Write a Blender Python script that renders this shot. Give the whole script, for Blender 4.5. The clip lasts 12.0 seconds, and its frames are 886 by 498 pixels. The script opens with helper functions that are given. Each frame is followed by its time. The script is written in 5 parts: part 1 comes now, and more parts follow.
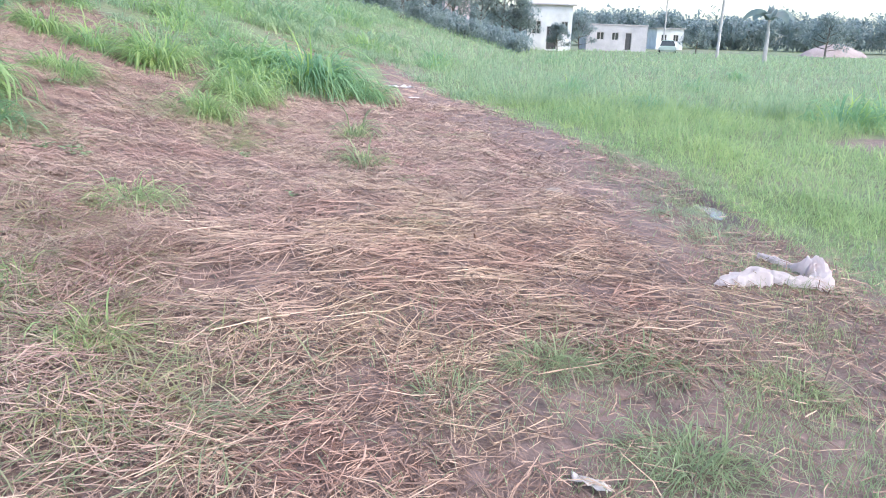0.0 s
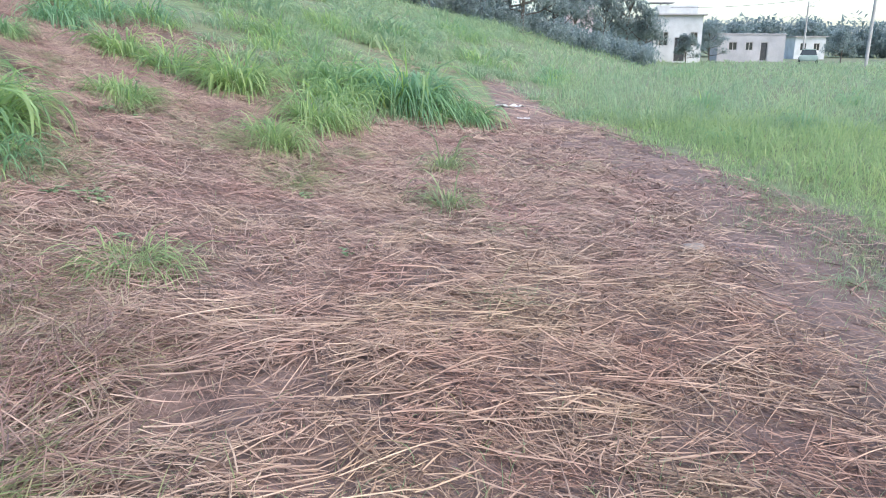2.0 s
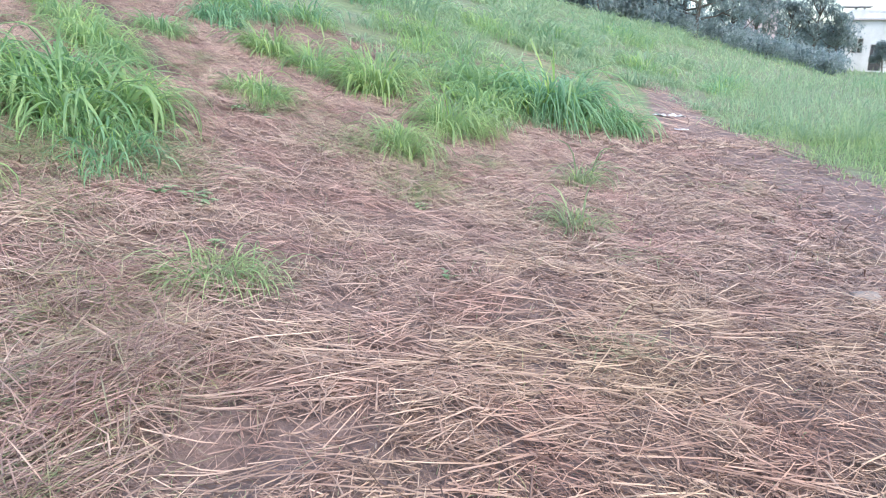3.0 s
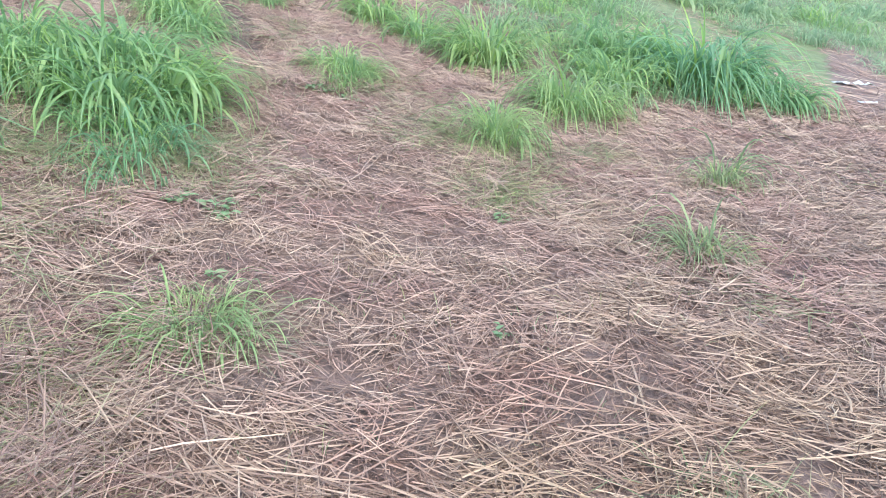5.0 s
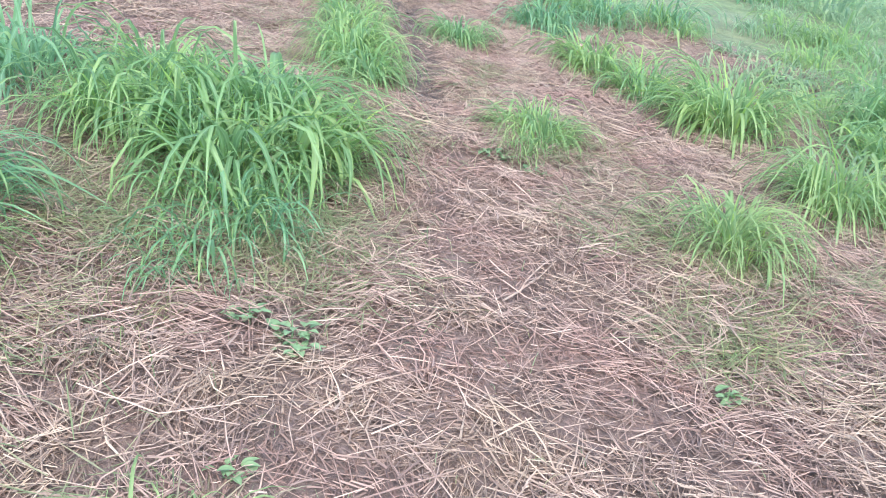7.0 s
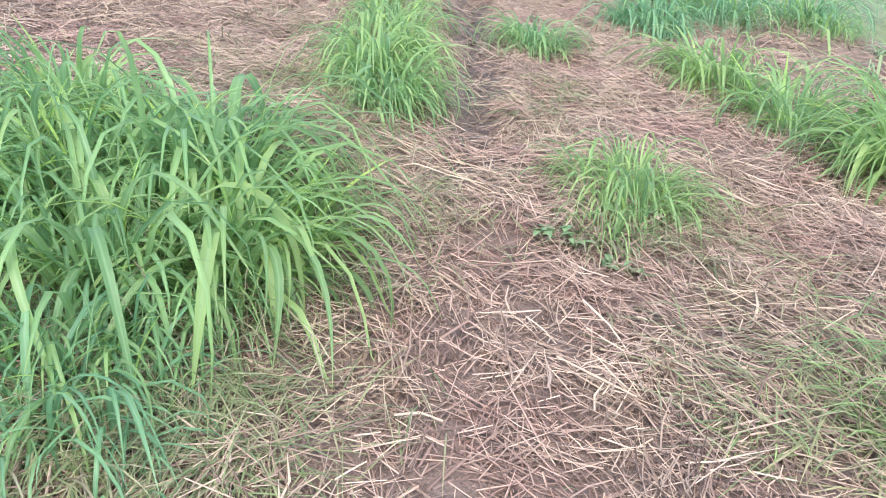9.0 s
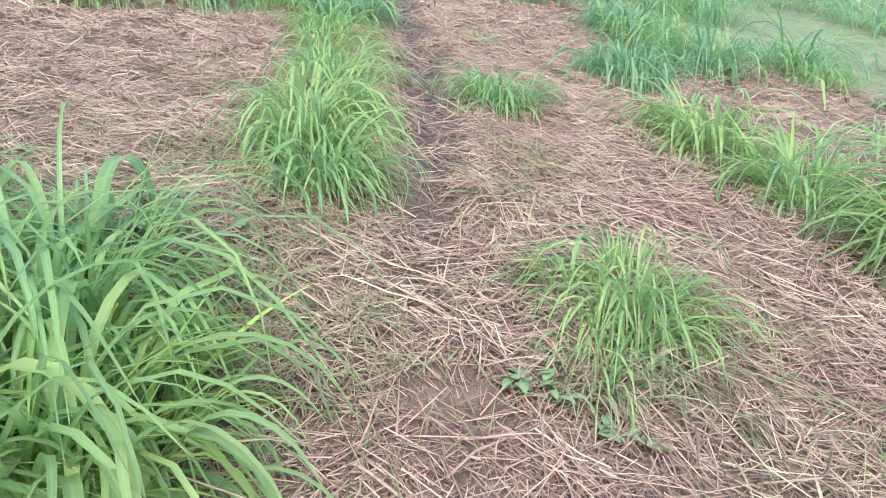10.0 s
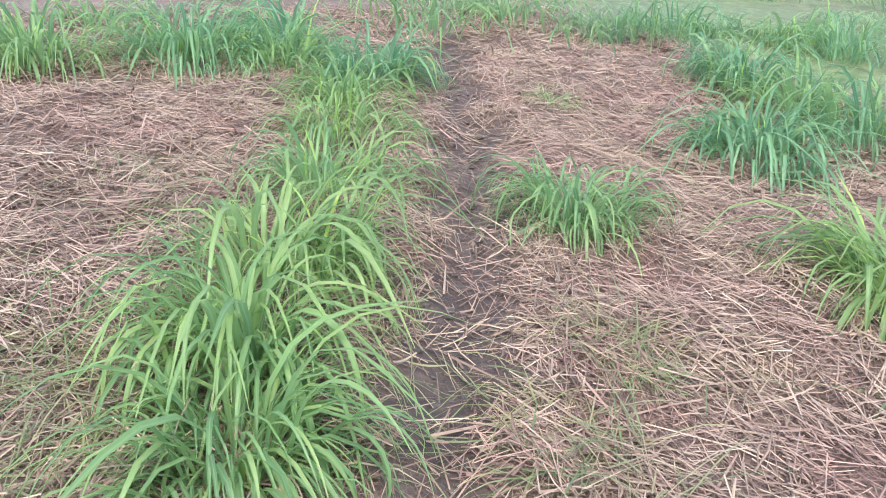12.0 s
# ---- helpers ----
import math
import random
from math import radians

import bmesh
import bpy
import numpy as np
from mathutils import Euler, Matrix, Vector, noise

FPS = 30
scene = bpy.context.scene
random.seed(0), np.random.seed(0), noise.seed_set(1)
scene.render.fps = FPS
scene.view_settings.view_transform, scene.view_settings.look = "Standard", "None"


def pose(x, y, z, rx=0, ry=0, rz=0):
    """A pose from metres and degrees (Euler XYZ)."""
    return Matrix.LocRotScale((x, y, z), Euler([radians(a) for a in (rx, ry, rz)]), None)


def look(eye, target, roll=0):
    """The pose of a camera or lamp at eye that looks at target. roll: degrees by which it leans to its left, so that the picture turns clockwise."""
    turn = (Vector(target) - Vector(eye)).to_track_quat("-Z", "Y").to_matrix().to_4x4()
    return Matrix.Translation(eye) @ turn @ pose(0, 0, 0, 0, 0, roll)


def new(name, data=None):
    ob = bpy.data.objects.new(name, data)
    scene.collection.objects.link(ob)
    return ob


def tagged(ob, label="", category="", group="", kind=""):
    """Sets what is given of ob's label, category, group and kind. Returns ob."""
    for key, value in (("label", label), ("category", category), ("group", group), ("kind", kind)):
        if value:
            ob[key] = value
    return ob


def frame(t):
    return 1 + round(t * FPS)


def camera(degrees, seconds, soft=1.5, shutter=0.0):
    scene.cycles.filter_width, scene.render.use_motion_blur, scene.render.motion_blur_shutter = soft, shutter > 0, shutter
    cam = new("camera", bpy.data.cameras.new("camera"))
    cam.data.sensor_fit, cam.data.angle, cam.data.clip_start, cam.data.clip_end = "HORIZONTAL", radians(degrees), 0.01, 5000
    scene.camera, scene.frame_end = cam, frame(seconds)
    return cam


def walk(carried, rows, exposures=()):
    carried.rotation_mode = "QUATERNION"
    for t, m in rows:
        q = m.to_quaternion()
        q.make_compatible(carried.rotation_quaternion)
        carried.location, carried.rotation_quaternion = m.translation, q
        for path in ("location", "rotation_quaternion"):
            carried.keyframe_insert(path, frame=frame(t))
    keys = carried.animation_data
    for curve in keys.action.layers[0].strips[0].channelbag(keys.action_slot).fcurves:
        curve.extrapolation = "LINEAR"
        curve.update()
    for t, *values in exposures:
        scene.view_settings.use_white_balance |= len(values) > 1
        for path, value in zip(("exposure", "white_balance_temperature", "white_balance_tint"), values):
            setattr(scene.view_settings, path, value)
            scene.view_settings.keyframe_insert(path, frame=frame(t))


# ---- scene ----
# ---- camera ----
cam = camera(59.7, 12.0, soft=1.0)
PATH = [
    (0, (-0.322, 0.009, 1.566), (-0.215, 1.934, 1.031), 1.8),
    (0.5, (-0.27, 0.365, 1.556), (-0.201, 2.315, 1.12), 2.1),
    (1, (-0.239, 0.771, 1.556), (-0.264, 2.725, 1.129), 0.4),
    (1.5, (-0.153, 1.146, 1.543), (-0.372, 3.072, 1.051), 1.4),
    (2, (-0.129, 1.556, 1.536), (-0.329, 3.481, 1.033), 0.4),
    (2.5, (-0.065, 1.873, 1.517), (-0.479, 3.779, 1.074), 1.5),
    (2.7, (-0.026, 1.979, 1.517), (-0.522, 3.858, 1.047), 1.7),
    (4.3, (0.249, 2.888, 1.626), (-0.659, 4.584, 1.077), 0.8),
    (4.5, (0.199, 3.043, 1.618), (-0.743, 4.707, 1.033), 2.1),
    (5, (0.058, 3.407, 1.608), (-0.889, 5.061, 1.004), -0.3),
    (5.5, (-0.095, 3.765, 1.579), (-1.242, 5.323, 1.072), 1.3),
    (6, (-0.226, 4.143, 1.603), (-1.554, 5.521, 1.023), 2.0),
    (6.5, (-0.464, 4.497, 1.633), (-1.853, 5.814, 1.053), 0.5),
    (7, (-0.688, 4.797, 1.629), (-2.075, 6.143, 1.114), 1.9),
    (7.2, (-0.782, 4.953, 1.629), (-2.157, 6.306, 1.101), 2.8),
    (8.8, (-1.727, 6.097, 1.664), (-3.212, 7.324, 1.127), 1.3),
    (9, (-1.832, 6.229, 1.696), (-3.382, 7.381, 1.176), 1.1),
    (9.5, (-2.16, 6.541, 1.74), (-3.621, 7.833, 1.297), 4.5),
    (10, (-2.479, 6.822, 1.822), (-3.996, 8.05, 1.387), 1.1),
    (10.5, (-2.798, 7.166, 1.889), (-4.36, 8.31, 1.386), 1.1),
    (11, (-3.122, 7.456, 1.973), (-4.71, 8.603, 1.567), 2.2),
    (11.5, (-3.451, 7.683, 2.146), (-5.013, 8.854, 1.713), -0.8),
    (12, (-3.774, 8.01, 2.186), (-5.414, 9.087, 1.795), 0.1),
]
EXPOSURES = [(0.0, 1.68, 6200, 11), (0.5, 1.32, 6050, 13), (1.0, 1.08, 6150, 13), (1.5, 0.90, 6250, 12), (2.0, 1.37, 6250, 9), (2.5, 1.58, 6150, 9), (4.5, 1.64, 6050, 2),
             (5.5, 1.72, 6000, 1), (7.0, 1.80, 5950, 1), (9.5, 1.79, 6400, 1), (12.0, 1.65, 6350, 3)]
walk(cam, [(t, look(eye, target, roll)) for t, eye, target, roll in PATH], EXPOSURES)

# ---- daylight: bright overcast ----
SUN_TURN, SUN_UP = radians(128), radians(50)
world = bpy.data.worlds.new("overcast_sky")
scene.world = world
world.use_nodes = True
wn = world.node_tree.nodes
sky = wn.new("ShaderNodeTexSky")
sky.sky_type, sky.sun_disc = "NISHITA", False
sky.sun_elevation, sky.sun_rotation = SUN_UP, SUN_TURN
sky.air_density, sky.dust_density, sky.ozone_density = 1.0, 2.0, 0.5
wn["Background"].inputs["Strength"].default_value = 0.15
world.node_tree.links.new(sky.outputs["Color"], wn["Background"].inputs["Color"])
sun = new("sun", bpy.data.lights.new("sun", "SUN"))
sun.data.energy, sun.data.angle, sun.data.color = 0.8, radians(40), (1.0, 0.98, 0.95)
# the sun stands at azimuth SUN_TURN, clockwise from north (+y)
sun_way = Vector((math.sin(SUN_TURN) * math.cos(SUN_UP), math.cos(SUN_TURN) * math.cos(SUN_UP), math.sin(SUN_UP)))
sun.matrix_world = look(sun_way * 50, (0, 0, 0))


# ---- materials ----
def material(name):
    m = bpy.data.materials.new(name)
    m.use_nodes = True
    t = m.node_tree
    return m, t, t.nodes["Principled BSDF"], t.nodes["Material Output"]


def node(t, kind, **values):
    n = t.nodes.new(kind)
    for key, v in values.items():
        n.inputs[key.replace("_", " ")].default_value = v
    return n


def ramp(t, fac, stops):
    r = t.nodes.new("ShaderNodeValToRGB")
    el = r.color_ramp.elements
    while len(el) < len(stops):
        el.new(0.5)
    for e, (p, c) in zip(el, stops):
        e.position, e.color = p, (*c, 1)
    t.links.new(fac, r.inputs["Fac"])
    return r.outputs["Color"]


def noise_fac(t, scale, detail=4.0, rough=0.55, coords=None):
    n = t.nodes.new("ShaderNodeTexNoise")
    n.inputs["Scale"].default_value, n.inputs["Detail"].default_value, n.inputs["Roughness"].default_value = scale, detail, rough
    if coords is not None:
        t.links.new(coords, n.inputs["Vector"])
    return n.outputs["Fac"]


def mix(t, fac, a, b, mode="MIX"):
    m = t.nodes.new("ShaderNodeMix")
    m.data_type, m.blend_type = "RGBA", mode
    for socket, v in ((m.inputs["Factor"], fac), (m.inputs["A"], a), (m.inputs["B"], b)):
        if hasattr(v, "is_output"):
            t.links.new(v, socket)
        elif isinstance(v, tuple):
            socket.default_value = (*v, 1)
        else:
            socket.default_value = v
    return m.outputs["Result"]


def math_node(t, op, a, b):
    m = t.nodes.new("ShaderNodeMath")
    m.operation = op
    for socket, v in zip(m.inputs, (a, b)):
        if hasattr(v, "is_output"):
            t.links.new(v, socket)
        else:
            socket.default_value = v
    return m.outputs["Value"]


def span(t, value, zero, one):
    """0 at the first bound, 1 at the second, held beyond them."""
    n = t.nodes.new("ShaderNodeMapRange")
    n.inputs["From Min"].default_value, n.inputs["From Max"].default_value = zero, one
    t.links.new(value, n.inputs["Value"])
    return n.outputs["Result"]


def bump(t, bsdf, height, strength, distance):
    b = t.nodes.new("ShaderNodeBump")
    b.inputs["Strength"].default_value, b.inputs["Distance"].default_value = strength, distance
    t.links.new(height, b.inputs["Height"])
    t.links.new(b.outputs["Normal"], bsdf.inputs["Normal"])


def world_coords(t):
    return t.nodes.new("ShaderNodeNewGeometry").outputs["Position"]


def any_random(t):
    """One random number for each object and each loose piece of a joined mesh."""
    a = t.nodes.new("ShaderNodeObjectInfo").outputs["Random"]
    b = t.nodes.new("ShaderNodeNewGeometry").outputs["Random Per Island"]
    return math_node(t, "FRACT", math_node(t, "ADD", a, b), 0.0)


def plain(name, stops, rough=0.8, scale=6.0, fine=60.0, relief=0.15, depth=0.01, metal=0.0):
    """A surface with broad stains and fine grain: stops of colour over a noise."""
    m, t, b, _ = material(name)
    c = world_coords(t)
    broad, grain = noise_fac(t, scale, coords=c), noise_fac(t, fine, coords=c)
    col = ramp(t, broad, stops)
    col = mix(t, 0.35, col, ramp(t, grain, [(0.3, (0.35, 0.35, 0.35)), (0.7, (0.65, 0.65, 0.65))]), "OVERLAY")
    t.links.new(col, b.inputs["Base Color"])
    b.inputs["Roughness"].default_value, b.inputs["Metallic"].default_value = rough, metal
    bump(t, b, grain, relief, depth)
    return m


def blade_material(name, stops, tip, rib, rough=0.33, through_light=0.55):
    """Grass blade: its own green, a pale midrib, a dry tip; light shines through it."""
    m, t, b, out = material(name)
    uv = t.nodes.new("ShaderNodeUVMap")
    sep = t.nodes.new("ShaderNodeSeparateXYZ")
    t.links.new(uv.outputs["UV"], sep.inputs["Vector"])
    col = ramp(t, any_random(t), stops)
    streak = noise_fac(t, 40.0, coords=world_coords(t))
    col = mix(t, math_node(t, "MULTIPLY", streak, 0.28), col, tip)
    stand = noise_fac(t, 0.8, 3.0, coords=world_coords(t))
    col = mix(t, 0.5, col, ramp(t, stand, [(0.32, (0.40, 0.44, 0.50)), (0.52, (0.50, 0.50, 0.50)), (0.68, (0.62, 0.58, 0.48))]), "OVERLAY")
    along = t.nodes.new("ShaderNodeMapRange")
    along.inputs["From Min"].default_value, along.inputs["From Max"].default_value = 0.82, 1.05
    t.links.new(sep.outputs["Y"], along.inputs["Value"])
    col = mix(t, math_node(t, "MULTIPLY", along.outputs["Result"], streak), col, tip)
    ribbed = t.nodes.new("ShaderNodeMapRange")
    ribbed.inputs["From Min"].default_value, ribbed.inputs["From Max"].default_value = 0.16, 0.05
    t.links.new(math_node(t, "ABSOLUTE", math_node(t, "SUBTRACT", sep.outputs["X"], 0.5), 0.0), ribbed.inputs["Value"])
    col = mix(t, math_node(t, "MULTIPLY", ribbed.outputs["Result"], 0.4), col, rib)
    t.links.new(col, b.inputs["Base Color"])
    b.inputs["Roughness"].default_value = rough
    b.inputs["Specular IOR Level"].default_value = 0.45
    tr = t.nodes.new("ShaderNodeBsdfTranslucent")
    t.links.new(col, tr.inputs["Color"])
    mx = t.nodes.new("ShaderNodeMixShader")
    mx.inputs["Fac"].default_value = through_light
    t.links.new(b.outputs["BSDF"], mx.inputs[1])
    t.links.new(tr.outputs["BSDF"], mx.inputs[2])
    t.links.new(mx.outputs["Shader"], out.inputs["Surface"])
    return m


def soil_material():
    m, t, b, _ = material("red_soil")
    c = world_coords(t)
    big, mid, fine = noise_fac(t, 0.7, coords=c), noise_fac(t, 5.0, 6.0, 0.65, c), noise_fac(t, 45.0, 6.0, 0.7, c)
    col = ramp(t, mid, [(0.25, (0.082, 0.048, 0.041)), (0.45, (0.152, 0.091, 0.077)), (0.6, (0.230, 0.140, 0.119)), (0.8, (0.305, 0.194, 0.165))])
    col = mix(t, math_node(t, "MULTIPLY", big, 0.5), col, (0.22, 0.18, 0.15))
    col = mix(t, 0.5, col, ramp(t, fine, [(0.3, (0.25, 0.25, 0.25)), (0.7, (0.7, 0.7, 0.7))]), "OVERLAY")
    wet = t.nodes.new("ShaderNodeAttribute")
    wet.attribute_name = "wet"
    wetness = math_node(t, "MULTIPLY", wet.outputs["Fac"], 0.9)
    col = mix(t, wetness, col, mix(t, mid, (0.042, 0.030, 0.027), (0.115, 0.080, 0.070)))
    turf = t.nodes.new("ShaderNodeAttribute")
    turf.attribute_name = "turf"
    col = mix(t, turf.outputs["Fac"], col, ramp(t, mid, [(0.3, (0.09, 0.12, 0.05)), (0.55, (0.17, 0.22, 0.09)), (0.8, (0.26, 0.26, 0.13))]))
    t.links.new(col, b.inputs["Base Color"])
    t.links.new(mix(t, wetness, ramp(t, big, [(0.3, (0.55, 0.55, 0.55)), (0.7, (0.85, 0.85, 0.85))]), (0.62, 0.62, 0.62)), b.inputs["Roughness"])
    bump(t, b, math_node(t, "ADD", mid, math_node(t, "MULTIPLY", fine, 0.5)), 0.8, 0.03)
    return m


def straw_material(name, stops, bundled=True):
    m, t, b, _ = material(name)
    c = world_coords(t)
    pick = any_random(t)
    if bundled:
        tone = t.nodes.new("ShaderNodeAttribute")
        tone.attribute_name = "tone"
        pick = math_node(t, "ADD", math_node(t, "MULTIPLY", pick, 0.7), math_node(t, "MULTIPLY", tone.outputs["Fac"], 0.3))
    col = ramp(t, pick, stops)
    col = mix(t, math_node(t, "MULTIPLY", noise_fac(t, 30.0, coords=c), 0.3), col, (0.20, 0.13, 0.10))
    area = noise_fac(t, 1.9, coords=c)
    col = mix(t, 0.52, col, ramp(t, area, [(0.36, (0.50, 0.35, 0.345)), (0.49, (0.53, 0.46, 0.435)), (0.63, (0.585, 0.545, 0.455))]), "OVERLAY")
    # the later cut, still yellow, lies on the lower level ground
    place = t.nodes.new("ShaderNodeSeparateXYZ")
    t.links.new(c, place.inputs["Vector"])
    later = math_node(t, "MULTIPLY", span(t, place.outputs["Y"], 7.0, 5.2), span(t, place.outputs["X"], -1.9, -0.5))
    col = mix(t, math_node(t, "MULTIPLY", later, 0.6), col, (0.51, 0.485, 0.40), "OVERLAY")
    t.links.new(col, b.inputs["Base Color"])
    b.inputs["Roughness"].default_value = 0.6
    bump(t, b, noise_fac(t, 180.0, coords=c), 0.3, 0.002)
    return m


SOIL = soil_material()
OLD_STRAW = straw_material("weathered_straw", [(0.0, (0.092, 0.062, 0.053)), (0.4, (0.208, 0.140, 0.116)), (0.75, (0.328, 0.234, 0.192)), (1.0, (0.45, 0.345, 0.282))])
STRAW = straw_material("dry_straw", [(0.08, (0.085, 0.055, 0.046)), (0.30, (0.235, 0.164, 0.138)), (0.55, (0.375, 0.278, 0.230)), (0.8, (0.48, 0.372, 0.307)), (0.97, (0.59, 0.475, 0.39))])
REED = straw_material("pale_reed", [(0.0, (0.35, 0.26, 0.21)), (1.0, (0.53, 0.425, 0.345))], False)
LOOSE = straw_material("loose_straw", [(0.0, (0.16, 0.10, 0.085)), (0.5, (0.32, 0.222, 0.18)), (1.0, (0.50, 0.40, 0.31))], False)
GREEN = blade_material("green_grass_blade", [(0.0, (0.15, 0.285, 0.125)), (0.35, (0.235, 0.405, 0.18)), (0.75, (0.31, 0.475, 0.20)), (1.0, (0.39, 0.545, 0.22))], (0.42, 0.46, 0.20), (0.40, 0.56, 0.32))
TEAL = blade_material("bluish_grass_blade", [(0.0, (0.145, 0.30, 0.155)), (0.5, (0.21, 0.40, 0.205)), (1.0, (0.295, 0.49, 0.245))], (0.36, 0.45, 0.27), (0.38, 0.56, 0.40))
LIME = blade_material("yellow_green_blade", [(0.0, (0.205, 0.355, 0.145)), (0.5, (0.31, 0.465, 0.18)), (1.0, (0.42, 0.555, 0.21))], (0.46, 0.46, 0.24), (0.42, 0.56, 0.32))
FIELD_EDGE = blade_material("fresh_field_blade", [(0.0, (0.24, 0.37, 0.16)), (0.5, (0.33, 0.46, 0.20)), (1.0, (0.44, 0.54, 0.25))], (0.44, 0.48, 0.25), (0.40, 0.52, 0.28), 0.5)
SHOOT = blade_material("bright_young_blade", [(0.0, (0.30, 0.50, 0.15)), (0.5, (0.41, 0.60, 0.15)), (1.0, (0.52, 0.66, 0.19))], (0.52, 0.60, 0.24), (0.50, 0.64, 0.28))
TRODDEN = blade_material("trodden_olive_grass", [(0.0, (0.13, 0.19, 0.085)), (0.35, (0.21, 0.27, 0.12)), (0.65, (0.32, 0.32, 0.165)), (1.0, (0.43, 0.38, 0.24))], (0.46, 0.40, 0.25), (0.38, 0.40, 0.24), 0.5, 0.35)
DEAD = blade_material("withered_blade", [(0.0, (0.17, 0.13, 0.09)), (0.5, (0.28, 0.22, 0.155)), (1.0, (0.39, 0.325, 0.225))], (0.5, 0.42, 0.28), (0.5, 0.45, 0.3), 0.6, 0.2)
OLIVE = blade_material("olive_withered_blade", [(0.0, (0.19, 0.165, 0.10)), (0.5, (0.31, 0.27, 0.17)), (1.0, (0.44, 0.38, 0.25))], (0.5, 0.43, 0.28), (0.46, 0.43, 0.28), 0.6, 0.3)
DULL = blade_material("dull_short_grass", [(0.0, (0.215, 0.30, 0.145)), (0.5, (0.31, 0.395, 0.20)), (1.0, (0.41, 0.475, 0.26))], (0.36, 0.36, 0.22), (0.32, 0.42, 0.26), 0.55)
SERE = blade_material("half_dry_grass", [(0.0, (0.20, 0.26, 0.10)), (0.5, (0.32, 0.34, 0.15)), (1.0, (0.46, 0.42, 0.22))], (0.50, 0.42, 0.26), (0.48, 0.48, 0.30), 0.55)
FIELD = blade_material("field_grass_blade", [(0.0, (0.24, 0.36, 0.205)), (0.5, (0.32, 0.44, 0.255)), (1.0, (0.42, 0.51, 0.30))], (0.40, 0.46, 0.26), (0.36, 0.50, 0.30), 0.5)
LEAF = blade_material("weed_leaf", [(0.0, (0.18, 0.28, 0.14)), (1.0, (0.28, 0.38, 0.20))], (0.33, 0.42, 0.22), (0.30, 0.42, 0.22), 0.75, 0.3)
# distance haze painted into the leaf colour: paler and bluer than real foliage
HAZED_WOODS = blade_material("hazed_tree_foliage", [(0.0, (0.15, 0.22, 0.22)), (0.6, (0.20, 0.27, 0.27)), (1.0, (0.25, 0.32, 0.30))], (0.24, 0.29, 0.27), (0.24, 0.29, 0.27), 0.6, 0.6)
# strong sheen lays a pale veil over the leaves, also for haze
wb = HAZED_WOODS.node_tree.nodes["Principled BSDF"]
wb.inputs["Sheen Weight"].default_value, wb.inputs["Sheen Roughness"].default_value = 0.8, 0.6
BARK = plain("tree_bark", [(0.3, (0.12, 0.10, 0.085)), (0.7, (0.22, 0.19, 0.16))], 0.9, 3.0, 30.0, 0.5, 0.03)
WHITEWASH = plain("stained_white_wall", [(0.25, (0.48, 0.48, 0.47)), (0.6, (0.66, 0.66, 0.66))], 0.85, 0.8, 14.0)
CEMENT = plain("bare_cement_wall", [(0.3, (0.36, 0.35, 0.36)), (0.7, (0.52, 0.50, 0.50))], 0.9, 0.7, 12.0)
PINKWASH = plain("faded_pink_wall", [(0.3, (0.50, 0.40, 0.41)), (0.7, (0.62, 0.52, 0.52))], 0.85, 0.8, 14.0)
ROOFING = plain("weathered_roof_sheet", [(0.3, (0.30, 0.28, 0.27)), (0.7, (0.45, 0.43, 0.42))], 0.6, 1.0, 20.0)
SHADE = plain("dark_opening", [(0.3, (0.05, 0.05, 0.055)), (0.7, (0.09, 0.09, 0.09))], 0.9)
POLEWOOD = plain("grey_pole_wood", [(0.3, (0.36, 0.34, 0.33)), (0.7, (0.50, 0.48, 0.46))], 0.85, 2.0, 30.0)
WIRE = plain("black_wire", [(0.3, (0.06, 0.06, 0.06)), (0.7, (0.09, 0.09, 0.09))], 0.6)
CLOTH = plain("dirty_white_cloth", [(0.25, (0.62, 0.52, 0.52)), (0.5, (0.72, 0.65, 0.64)), (0.75, (0.76, 0.72, 0.69))], 0.75, 5.0, 90.0, 0.3, 0.004)
# sheer: light comes through it
ct = CLOTH.node_tree
sheer, both = ct.nodes.new("ShaderNodeBsdfTranslucent"), ct.nodes.new("ShaderNodeMixShader")
sheer.inputs["Color"].default_value = (0.84, 0.76, 0.75, 1)
both.inputs["Fac"].default_value = 0.6
ct.links.new(ct.nodes["Principled BSDF"].outputs["BSDF"], both.inputs[1])
ct.links.new(sheer.outputs["BSDF"], both.inputs[2])
ct.links.new(both.outputs["Shader"], ct.nodes["Material Output"].inputs["Surface"])
SCRAP = plain("white_plastic_scrap", [(0.3, (0.55, 0.54, 0.53)), (0.7, (0.72, 0.72, 0.72))], 0.45, 20.0, 90.0)
PAPER = plain("faded_paper", [(0.3, (0.40, 0.35, 0.32)), (0.7, (0.52, 0.47, 0.43))], 0.8, 20.0, 90.0)
STONE = plain("pale_stone", [(0.3, (0.22, 0.18, 0.155)), (0.7, (0.32, 0.27, 0.235))], 0.85, 14.0, 80.0, 0.4, 0.006)
MUD = plain("wet_mud", [(0.3, (0.05, 0.04, 0.037)), (0.7, (0.13, 0.10, 0.09))], 0.5, 20.0, 90.0, 0.6, 0.01)
REDEARTH = plain("red_earth_mound", [(0.3, (0.27, 0.215, 0.20)), (0.7, (0.36, 0.295, 0.28))], 0.95, 1.2, 9.0, 0.5, 0.05)
CARPAINT = plain("pale_green_car_paint", [(0.3, (0.34, 0.42, 0.38)), (0.7, (0.40, 0.48, 0.44))], 0.25, 2.0, 20.0, 0.0)
